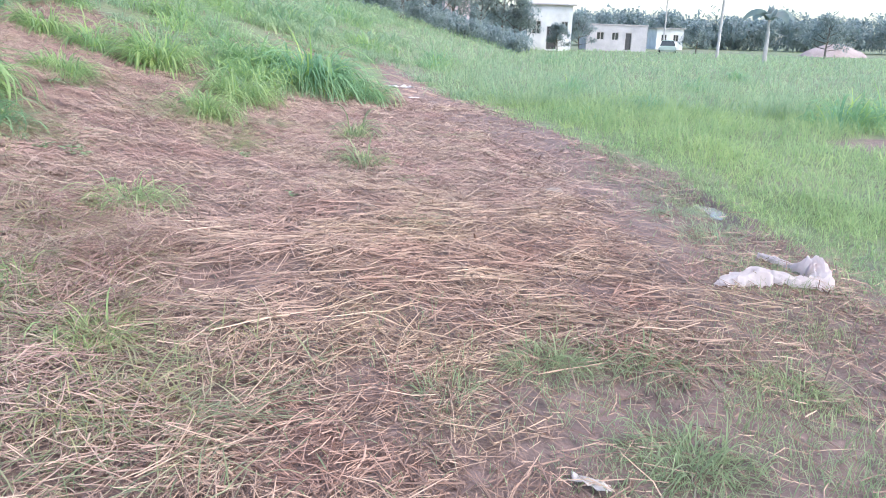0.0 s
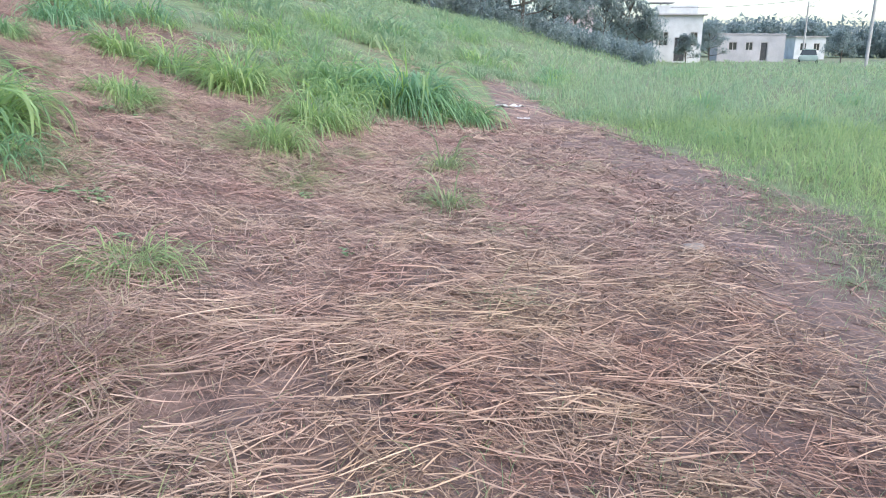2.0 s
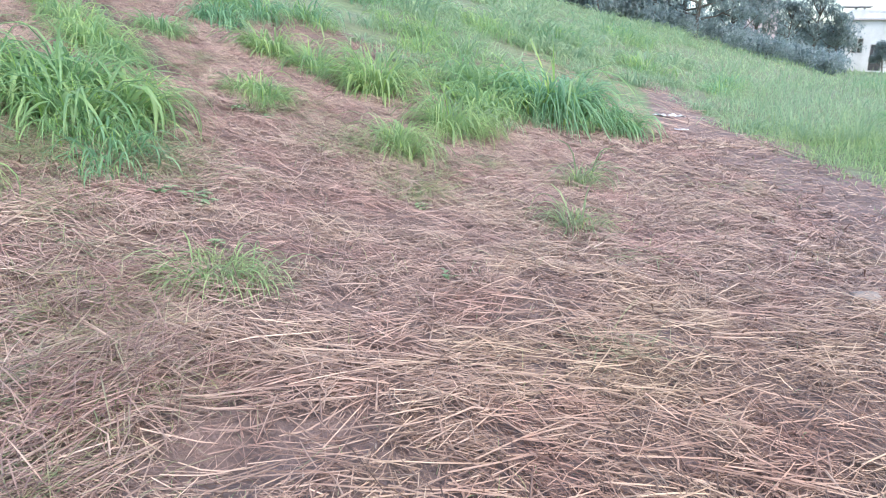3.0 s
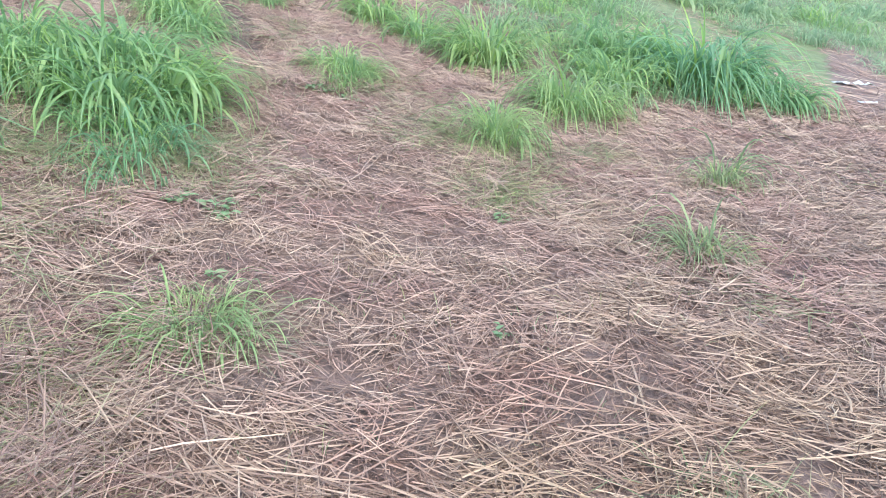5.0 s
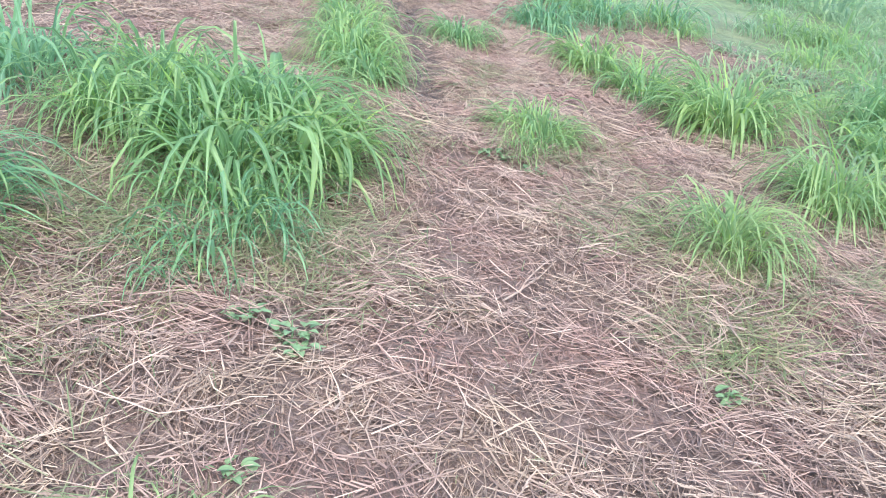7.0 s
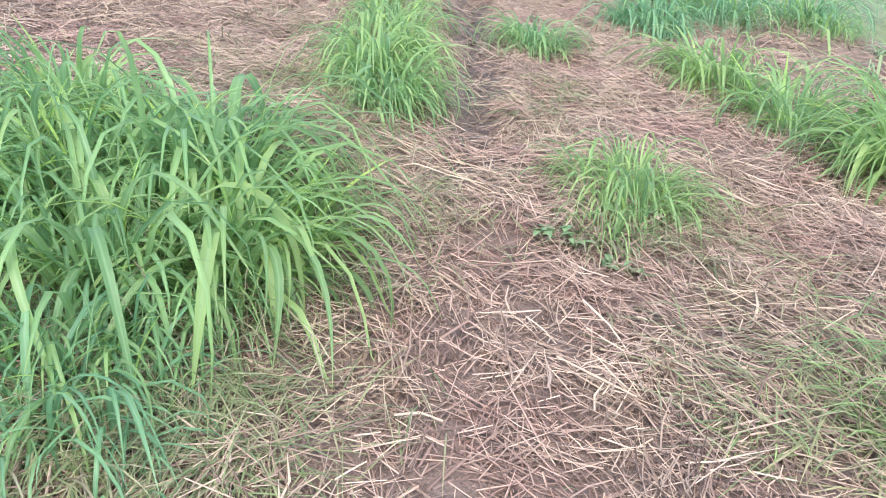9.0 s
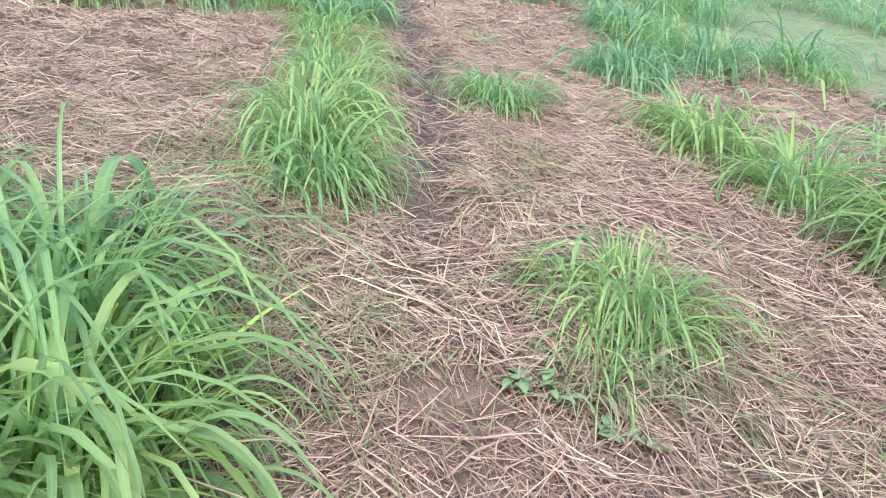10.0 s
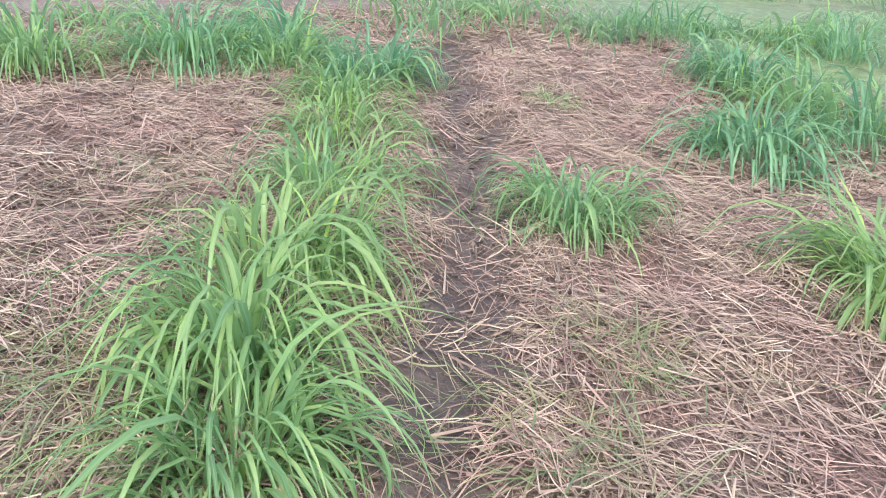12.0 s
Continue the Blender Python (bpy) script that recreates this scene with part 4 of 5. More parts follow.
def short_turf(r, count):
    x, y = r.uniform(-3.2, 3.0, count), r.uniform(1.6, 9.5, count)
    wet = np.exp(-((x - 2.2) / 0.42) ** 2) * (y > 4) * 2.0 + np.exp(-((x - 2.05) / 0.5) ** 2) * (y > 2) * (y <= 4) * 1.2 + np.exp(-(((x - 0.9) / 1.0) ** 2 + ((y - 2.7) / 0.8) ** 2)) * 2.8 + np.exp(-(((x + 1.7) / 0.9) ** 2 + ((y - 3.2) / 0.9) ** 2)) * 0.5
    ok = r.random(count) < wet * (0.15 + 1.2 * np.clip(patchy(x, y, 0.45, 79) - 0.3, 0, 1)) + 0.01
    return x[ok], y[ok]


meadow("short_turf", "sparse short green grass sprouting through straw", 90000, 56, short_turf, 0.10, 0.004, DULL, 4)


def seedlings(r, count):
    x, y = r.uniform(-9, 2.4, count), r.uniform(2, 13, count)
    ok = (patchy(x, y, 0.5, 80) > 0.74) & (r.random(count) < 0.5)
    return x[ok], y[ok]


meadow("straggling_grass", "scattered thin green and withered blades lying in straw", 9000, 57, seedlings, 0.11, 0.005, SERE, 5)


# ---- trodden grass: thin olive blades lying flat round the clumps and in patches ----
def trodden_grass(seed):
    r = np.random.default_rng(seed)
    spots = [(-5.60, 8.05, 0.42, 0.28, 360), (-6.13, 7.89, 0.36, 0.32, 240), (-5.21, 8.13, 0.30, 0.24, 260), (-4.85, 7.74, 0.34, 0.20, 420), (-4.40, 6.05, 0.40, 0.26, 600), (-4.10, 5.95, 0.30, 0.22, 420),
             (-3.52, 6.68, 0.28, 0.22, 460), (-3.80, 6.90, 0.26, 0.18, 320), (-3.70, 6.50, 0.24, 0.18, 240), (-3.25, 6.60, 0.20, 0.16, 160), (-2.00, 8.10, 0.26, 0.24, 260), (-2.00, 7.80, 0.16, 0.20, 130), (-2.84, 8.19, 0.20, 0.16, 130), (-3.40, 5.30, 0.28, 0.20, 240),
             (-2.60, 4.85, 0.26, 0.20, 110), (-2.05, 3.75, 0.28, 0.24, 220), (-2.45, 4.15, 0.30, 0.26, 260), (-1.75, 3.25, 0.34, 0.24, 320), (-1.12, 2.83, 0.26, 0.24, 260), (-1.36, 2.25, 0.36, 0.26, 300),
             (-5.34, 9.76, 0.16, 0.12, 110), (-5.10, 9.21, 0.22, 0.14, 160), (-3.62, 8.92, 0.34, 0.16, 300), (-4.30, 7.95, 0.22, 0.16, 140), (-6.90, 8.75, 0.30, 0.22, 200), (-0.20, 5.45, 0.12, 0.10, 60),
             (0.33, 9.74, 0.26, 0.20, 120), (-0.27, 7.06, 0.16, 0.14, 70), (-1.78, 9.02, 0.12, 0.20, 200), (-2.62, 8.42, 0.26, 0.10, 300), (-2.02, 7.72, 0.16, 0.12, 200), (-2.30, 8.50, 0.18, 0.20, 220),
             (-2.40, 5.36, 0.14, 0.12, 110)]
    for x, y, rad, h, mat, *_ in CLUMPS:
        if 0.27 < h and x < 0 and y < 13.5:
            spots.append((x, y, rad * 0.62, rad * 0.62, int(280 * rad)))
    xy = np.concatenate([np.stack([r.normal(x, sx, n), r.normal(y, sy, n)], -1) for x, y, sx, sy, n in spots])
    n = len(xy)
    base = np.stack([xy[:, 0], xy[:, 1], land(xy[:, 0], xy[:, 1]) + r.uniform(0.0, 0.03, n)], -1)
    way = combed(xy[:, 0], xy[:, 1]) + r.normal(0, 0.7, n) + np.where(r.random(n) < 0.5, math.pi, 0)
    v, f, uv = blades(base, way, r.uniform(0.10, 0.36, n), r.uniform(0.0028, 0.007, n), r.uniform(0.05, 0.75, n), r.uniform(0.5, 1.5, n), 6, 0.2, r.normal(0, 0.6, n), 1.3, flat=True)
    v[:, 2] = np.maximum(v[:, 2], land(v[:, 0], v[:, 1]) + np.repeat(r.uniform(0.015, 0.055, n), 12))
    tagged(new("trodden_grass", mesh_from("trodden_grass", v, f, [TRODDEN], uv)), "thin olive-green grass trodden flat over cut straw", "grass", kind="stuff")


trodden_grass(41)


# ---- single dry stalks ----
def dry_stalk(x0, y0, x1, y1, width, seed):
    r = random.Random(seed)
    n = 7
    pts, rad = [], []
    L = math.hypot(x1 - x0, y1 - y0)
    bow = r.uniform(-0.05, 0.05) * L
    for k in range(n):
        s = k / (n - 1)
        x = x0 + (x1 - x0) * s - (y1 - y0) / L * bow * math.sin(math.pi * s)
        y = y0 + (y1 - y0) * s + (x1 - x0) / L * bow * math.sin(math.pi * s)
        pts.append((x - x0, y - y0, ground_at(x, y) + 0.030 + 0.012 * math.sin(3 * s + seed)))
        rad.append(width / 2 * (1.0 - 0.55 * s) * (1.12 if k in (2, 4) else 1))
    bm = tube(bmesh.new(), pts, rad, 6)
    me = bpy.data.meshes.new("dry_stalk")
    bm.to_mesh(me)
    bm.free()
    me.materials.append(REED)
    ob = new("dry_stalk", me)
    ob.location = (x0, y0, 0)
    tagged(ob, "long pale dry grass stalk lying on cut straw", "stalk", "loose dry stalks")


STALKS = [(-0.45, 4.38, 0.38, 4.69), (0.68, 4.80, 1.0, 5.20), (0.56, 4.72, 0.70, 4.12), (-2.0, 5.16, -0.79, 4.63), (-1.37, 5.09, -1.15, 5.36), (-0.67, 6.16, -0.37, 5.42), (-2.53, 6.51, -2.09, 6.62),
          (-2.58, 6.23, -2.52, 6.6), (-2.71, 7.12, -2.9, 7.78), (-4.37, 7.52, -4.21, 7.75), (-1.05, 5.12, -0.69, 4.5), (0.54, 4.0, 0.45, 3.56), (1.2, 5.66, 1.58, 5.21), (-2.47, 4.85, -1.93, 4.9),
          (-3.87, 7.7, -3.64, 7.81), (-4.5, 8.33, -4.3, 8.74), (-5.24, 8.65, -5.13, 8.7), (-4.74, 8.69, -4.45, 8.41), (-2.37, 8.61, -1.79, 7.95),
          (-2.53, 6.56, -2.13, 6.62), (-2.73, 7.25, -2.88, 7.71), (-2.64, 6.45, -2.40, 6.81), (-4.53, 8.30, -4.29, 8.74), (-4.48, 8.44, -4.90, 8.78), (-4.83, 8.39, -4.95, 8.62), (-4.92, 8.49, -4.66, 8.42), (0.34, 3.95, 0.80, 4.14), (1.03, 4.88, 1.36, 5.40), (0.91, 4.68, 1.01, 4.37), (-5.61, 9.03, -5.62, 9.13), (-3.64, 7.71, -3.56, 7.81), (-3.86, 8.00, -3.74, 8.19), (-4.38, 7.78, -4.22, 7.76), (-1.33, 6.26, -1.17, 6.82)]
for k, s in enumerate(STALKS):
    dry_stalk(*s, 0.0055 + 0.0018 * (k % 3), k)


# raked heap of stalks at the side of the mown ground
def straw_heap(x, y, reach, tall, count, seed):
    r = np.random.default_rng(seed)
    root = empty("straw_heap", x, y)
    tagged(root, "low raked heap of long dry straw and withered olive grass", "straw heap", "heaps of straw")
    z0 = root.matrix_world.translation.z
    for name, mat, n, label in (("dry_stalk_layer", LOOSE, count, "brown cut stalks"), ("withered_grass_layer", OLIVE, count // 6, "olive half-dry blades")):
        a = np.where(r.random(n) < 0.55, r.uniform(0, 6.2832, n), r.normal(-1.5, 0.5, n)) + np.where(r.random(n) < 0.3, 3.14, 0)
        bx, by = r.normal(0, reach, n), r.normal(0, reach * 0.8, n)
        bz = land(x + bx, y + by) - z0 + tall * np.exp(-(bx ** 2 + by ** 2) / (1.6 * reach ** 2)) * r.random(n) + 0.01
        v, f, uv = blades(np.stack([bx, by, bz], -1), a, r.uniform(0.12, 0.42, n), r.uniform(0.003, 0.007, n), r.uniform(-0.1, 0.4, n), r.uniform(0.0, 0.3, n), 5, 0.3, 0.0, 1.2)
        v[:, 2] = np.maximum(v[:, 2], land(x + v[:, 0], y + v[:, 1]) - z0 + 0.006)
        ob = new(name, mesh_from(name, v, f, [mat], uv))
        ob.parent = root
        tagged(ob, label, kind="stuff")


for k, h in enumerate([(-1.88, 4.48, 0.22, 0.22, 420), (-2.05, 4.10, 0.24, 0.20, 380), (-2.45, 4.80, 0.28, 0.15, 300), (-1.75, 3.55, 0.26, 0.14, 300)]):
    straw_heap(*h, 5 + k)


# ---- broad-leaved weeds ----
def leaf_mesh(seed):
    r = random.Random(seed)
    bm = bmesh.new()
    rows = []
    for k in range(6):
        s = k / 5
        w = 0.30 * math.sin(math.pi * min(1, 0.06 + s * 0.94)) ** 0.8 * (1.15 - 0.4 * s) + 0.015
        drop = -0.35 * s * s
        rows.append([bm.verts.new((s, w * q, drop + 0.18 * abs(q) * w * 2 + r.uniform(-0.01, 0.01))) for q in (-1, -0.5, 0, 0.5, 1)])
    uvs = bm.loops.layers.uv.new("UVMap")
    for i, (lo, hi) in enumerate(zip(rows, rows[1:])):
        for j in range(4):
            f = bm.faces.new((lo[j], lo[j + 1], hi[j + 1], hi[j]))
            f.smooth = True
            for loop, (u, v) in zip(f.loops, ((j / 4, i / 5), ((j + 1) / 4, i / 5), ((j + 1) / 4, (i + 1) / 5), (j / 4, (i + 1) / 5))):
                loop[uvs].uv = (u, v)
    me = bpy.data.meshes.new("leaf")
    bm.to_mesh(me)
    bm.free()
    me.materials.append(LEAF)
    return me


LEAVES = [leaf_mesh(k) for k in range(4)]


def weed(x, y, size, count, seed):
    count = int(count * 1.5)
    r = random.Random(seed + 300)
    root = empty("weed", x, y)
    tagged(root, "small broad-leaved green weed growing through straw", "weed", "broad-leaved weeds")
    stem = bmesh.new()
    tube(stem, [(0, 0, -0.01), (0.004, 0.003, size * 0.3), (0.008, -0.002, size * 0.62)], [0.004, 0.0035, 0.002], 6)
    part("stem", stem, LEAF, root)
    for k in range(count):
        ob = new("leaf", LEAVES[k % 4])
        ob.parent = root
        L = size * r.uniform(0.35, 0.6)
        ob.matrix_basis = pose(size * r.uniform(-0.5, 0.5), size * r.uniform(-0.5, 0.5), size * r.uniform(0.1, 0.5), 0, -r.uniform(5, 40), 137.5 * k + r.uniform(-20, 20)) @ Matrix.Diagonal((L, L, L, 1))


for k, (x, y, size, count) in enumerate([(-3.11, 6.16, 0.13, 9), (-2.95, 6.24, 0.13, 10), (-2.86, 6.20, 0.10, 8), (-3.92, 8.30, 0.10, 12), (-3.84, 8.36, 0.09, 11), (-3.66, 8.38, 0.09, 10), (-3.58, 8.44, 0.08, 9),
                                         (-1.82, 7.37, 0.10, 8), (-2.46, 5.72, 0.10, 8), (-5.05, 8.0, 0.12, 9), (-5.2, 7.6, 0.14, 9), (-1.2, 6.1, 0.08, 6)]):
    weed(x, y, size, count, k)


# ---- things lying about ----
def cloth_sheet():
    """A crumpled strip of cloth: a body, a folded head and a thin twisted tail."""
    # plan, half-width and height along the strip
    spine = [(-0.56, -0.13, 0.012, 0.008), (-0.50, -0.12, 0.10, 0.05), (-0.40, -0.09, 0.15, 0.09), (-0.24, -0.04, 0.17, 0.12), (-0.06, -0.01, 0.15, 0.10), (0.10, -0.04, 0.13, 0.08), (0.24, -0.05, 0.13, 0.07), (0.36, -0.02, 0.16, 0.10),
             (0.42, 0.10, 0.19, 0.20), (0.40, 0.22, 0.16, 0.19), (0.36, 0.40, 0.13, 0.05), (0.33, 0.52, 0.09, 0.04), (0.29, 0.64, 0.10, 0.04), (0.25, 0.74, 0.06, 0.03)]
    along, across = 150, 40
    cx, cy = 2.0, 4.47
    pts = []
    for i in range(along):
        u = i / (along - 1) * (len(spine) - 1)
        k = min(int(u), len(spine) - 2)
        f = u - k
        a, b = spine[k], spine[k + 1]
        px, py, w, tall = (a[j] + (b[j] - a[j]) * f for j in range(4))
        dx, dy = b[0] - a[0], b[1] - a[1]
        l = math.hypot(dx, dy)
        for j in range(across):
            q = j / (across - 1) * 2 - 1
            edge = 1 + 0.5 * noise.noise((i * 0.3, q * 1.5, 3.1))
            x, y = 0.78 * (px - dy / l * w * q * edge * 0.5), 0.9 * (py + dx / l * w * q * edge * 0.5)
            way = 1.9 * i / along
            fold = [1 - 2 * abs(noise.noise((way * k + 0.3 * q, q * m_, 3.3 * k))) for k, m_ in ((4, 1.2), (8, 2.2), (17, 5))]
            puff = tall * max(0.0, 1 - q * q) ** 0.4
            pts.append((x, y, ground_at(cx + x, cy + y) + 0.012 + puff * (0.42 + 0.22 * fold[0] + 0.10 * fold[1]) + 0.004 * fold[2] + 0.015 * max(0, fold[1]) ** 2))
    idx = np.arange(along * across).reshape(along, across)
    f = np.stack([idx[:-1, :-1], idx[:-1, 1:], idx[1:, 1:], idx[1:, :-1]], -1).reshape(-1, 4)
    ob = new("crumpled_cloth", mesh_from("crumpled_cloth", pts, f, [CLOTH]))
    ob.location = (cx, cy, 0)
    tagged(ob, "crumpled dirty white cloth lying on straw by the grass", "cloth")


cloth_sheet()


def scrap(name, x, y, length, width, turn, mat, label, category, seed, lift=0.03):
    along, across = 14, 7
    pts = []
    for i in range(along):
        for j in range(across):
            u, v = i / (along - 1) - 0.5, j / (across - 1) - 0.5
            e = 1 + 0.4 * noise.noise((u * 3, v * 3, seed))
            pts.append((u * length * e, v * width * e, 0.02 + lift * abs(noise.noise((u * 4, v * 4, seed + 5.5)))))
    idx = np.arange(along * across).reshape(along, across)
    f = np.stack([idx[:-1, :-1], idx[:-1, 1:], idx[1:, 1:], idx[1:, :-1]], -1).reshape(-1, 4)
    ob = new(name, mesh_from(name, pts, f, [mat]))
    ob.matrix_world = pose(x, y, ground_at(x, y), 0, 0, turn)
    ob.modifiers.new("thickness", "SOLIDIFY").thickness = 0.003
    tagged(ob, label, category)


scrap("plastic_scrap", -0.38, 15.2, 0.42, 0.12, -20, SCRAP, "white plastic scrap lying on the bare strip", "litter", 2.2, 0.08)
scrap("paper_scrap", 0.32, 2.27, 0.14, 0.05, -35, PAPER, "torn pale paper scrap lying on straw", "litter", 4.2)
scrap("plastic_scrap", -0.15, 13.9, 0.22, 0.08, 15, SCRAP, "small white plastic scrap lying on the bare strip", "litter", 6.2)


def stone(x, y, w, d, h, seed):
    bm = bmesh.new()
    bmesh.ops.create_icosphere(bm, subdivisions=3, radius=0.5)
    for v in bm.verts:
        k = 1 + 0.28 * noise.noise(v.co * 2.2 + Vector((seed, 0, 0))) + 0.08 * noise.noise(v.co * 7)
        v.co = Vector((v.co.x * w * k, v.co.y * d * k, v.co.z * h * k + h * 0.25))
    me = bpy.data.meshes.new("stone")
    bm.to_mesh(me)
    bm.free()
    for p in me.polygons:
        p.use_smooth = True
    me.materials.append(STONE)
    ob = new("stone", me)
    ob.location = (x, y, ground_at(x, y) + 0.02)
    tagged(ob, "flat pale stone lying among cut straw", "stone")


stone(1.02, 6.72, 0.15, 0.11, 0.06, 1.3)


def mud_clods(count, seed):
    """Wet lumps of trodden soil along the lane."""
    r = random.Random(seed)
    bm = bmesh.new()
    for k in range(count):
        x = r.uniform(-9.0, -4.5)
        mid = float(np.interp(x, [-11.0, -8.57, -7.8, -6.74, -6.08, -5.35, -4.57, -4.0], [12.7, 11.23, 10.78, 10.17, 9.65, 9.07, 8.47, 8.10]))
        y = mid + r.gauss(0, 0.09)
        q = r.uniform(0.006, 0.02)
        made = bmesh.ops.create_icosphere(bm, subdivisions=2, radius=q)
        z = ground_at(x, y)
        for v in made["verts"]:
            f = 1 + 0.7 * noise.noise(v.co * (0.8 / q) + Vector((k, 0, 0)))
            v.co = Vector((x + v.co.x * f * 1.3, y + v.co.y * f, z + v.co.z * f * 0.6 + 0.1 * q))
    me = bpy.data.meshes.new("mud_clods")
    bm.to_mesh(me)
    bm.free()
    me.materials.append(MUD)
    tagged(new("mud_clods", me), "wet dark lumps of trodden soil along the lane", "mud", kind="stuff")


mud_clods(110, 5)


# ---- trees ----
def leaf_cloud(centres, sizes, per, leaf, seed):
    """Many small leaves round the ends of limbs."""
    r = np.random.default_rng(seed)
    c = np.repeat(np.asarray(centres, float), per, 0)
    s = np.repeat(np.asarray(sizes, float), per)
    d = r.normal(0, 1, (len(c), 3))
    d /= np.linalg.norm(d, axis=1)[:, None]
    p = c + d * (s * r.random(len(c)) ** 0.4)[:, None] * np.array([1, 1, 0.72])
    n = len(p)
    return blades(p, r.uniform(0, 6.2832, n), leaf * r.uniform(0.6, 1.4, n), leaf * r.uniform(0.6, 1.1, n), r.uniform(-0.9, 0.9, n), r.uniform(0, 1.2, n), 2, 0.1, flat=True)


def tree(x, y, height, width, seed, label="dark leafy tree on the wooded hillside", per=120):
    r = random.Random(seed + 70)
    root = empty("tree", x, y)
    tagged(root, label, "tree", "hillside trees")
    bm = bmesh.new()
    lean = r.uniform(-0.3, 0.3)
    trunk = [(0, 0, -0.2), (lean * 0.3, 0.1, height * 0.25), (lean * 0.7, 0.0, height * 0.55), (lean, 0.1, height * 0.85)]
    tube(bm, trunk, [0.045 * height * 0.6, 0.02 * height, 0.014 * height, 0.004 * height], 8)
    tips, sizes = [], []
    for k in range(13):
        a, up = 2.4 * k + r.uniform(-0.5, 0.5), height * (0.22 + 0.6 * k / 12)
        reach = width * 0.5 * r.uniform(0.5, 1.0) * (1.1 - 0.55 * (k / 12) ** 2)
        end = (reach * math.cos(a), reach * math.sin(a), up + height * r.uniform(0.08, 0.2))
        tube(bm, [(lean * up / height, 0.05, up * 0.85), (end[0] * 0.5, end[1] * 0.5, up), end], [0.012 * height, 0.008 * height, 0.003 * height], 5)
        tips += [end, (end[0] * 0.6, end[1] * 0.6, end[2] + r.uniform(-0.4, 0.4))]
        sizes += [height * r.uniform(0.13, 0.20), height * r.uniform(0.13, 0.19)]
    tips.append((lean, 0.1, height * 0.9))
    sizes.append(height * 0.14)
    part("trunk", bm, BARK, root, "grey-brown trunk with limbs")
    v, f, uv = leaf_cloud(tips, sizes, int(per * 1.3), 0.036 * height + 0.10, seed)
    crown = new("crown", mesh_from("crown", v, f, [HAZED_WOODS], uv))
    crown.parent = root


for k, (x, y, h, w) in enumerate([(-0.6, 58, 6.2, 6.0), (-3.6, 62, 7.2, 7.0), (-7.0, 57, 6.6, 7.0), (-11, 62, 6.5, 7.5), (-15, 57, 6.2, 7.0), (-19.5, 60, 6.0, 7.5), (-23, 52, 5.5, 7.0), (-28, 55, 5.6, 7.5),
                                  (-1.8, 70, 8.0, 7.0), (-9, 74, 8.0, 9.0), (-32, 46, 5.0, 7.0), (-36, 50, 5.5, 7.0), (2.0, 68, 5.6, 4.5), (4.0, 74, 5.0, 4.0)]):
    tree(x, y, h, w, k)
for k, (x, y, h, w) in enumerate([(6.6, 75, 4.6, 3.6), (8.8, 76, 5.8, 4.0), (10.6, 76, 4.8, 3.4), (14.9, 79, 2.6, 2.6), (19.0, 88, 3.6, 3.4), (33, 90, 3.2, 3.6), (45, 84, 4.4, 5.0)]):
    tree(x, y, h, w, 40 + k, "leafy tree growing beside the houses", 90)

# undergrowth at the foot of the wood, and the woods on the skyline
r_ = np.random.default_rng(8)
ux = r_.uniform(-45, 9, 260)
uy = 50 + 0.25 * (ux + 20) + r_.uniform(0, 14, 260)
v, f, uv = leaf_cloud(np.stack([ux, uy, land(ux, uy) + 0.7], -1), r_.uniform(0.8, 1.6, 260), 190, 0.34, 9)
tagged(new("undergrowth", mesh_from("undergrowth", v, f, [HAZED_WOODS], uv)), "dark bushes at the foot of the wood", "bushes", kind="stuff")
tx = r_.uniform(-60, 170, 1200)
ty = 150 + r_.uniform(0, 40, 1200)
tz = land(tx, ty) + (0.5 + 5.6 * r_.random(1200) ** 0.7) * (0.85 + 0.35 * patchy(tx, ty, 14, 5))
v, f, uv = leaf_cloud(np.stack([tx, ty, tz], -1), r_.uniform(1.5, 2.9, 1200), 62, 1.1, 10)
tagged(new("far_woods", mesh_from("far_woods", v, f, [HAZED_WOODS], uv)), "continuous belt of dark trees on the skyline", "woods", kind="stuff")


def plantain(x, y, height):
    """A banana-like plant: a pale stem and a few great drooping leaves."""
    root = empty("banana_plant", x, y)
    tagged(root, "banana plant with pale stem and drooping broad leaves", "banana plant")
    bm = tube(bmesh.new(), [(0, 0, -0.1), (0.02, 0, height * 0.35), (0, 0.02, height * 0.75)], [0.19, 0.16, 0.10], 10)
    part("stem", bm, POLEWOOD, root, "pale grey fibrous stem")
    for turn, length, rise, bend in ((0.1, 2.3, 0.75, 1.7), (3.0, 2.2, 0.75, 1.8), (0.7, 1.6, 0.9, 2.4), (2.4, 1.5, 1.0, 2.3), (1.7, 1.35, 1.5, 0.5), (4.6, 1.2, 1.45, 0.6), (4.3, 1.9, 0.9, 2.0), (5.4, 1.7, 0.8, 2.2)):
        v, f, uv = blades(np.array([[0, 0, height * 0.74]]), np.array([turn]), np.array([length]), np.array([1.05]), np.array([rise]), np.array([bend]), 10, 0.15, 1.1, 1.2)
        ob = new("leaf", mesh_from("leaf", v, f, [HAZED_WOODS], uv))
        ob.parent = root


plantain(26.4, 58, 4.1)


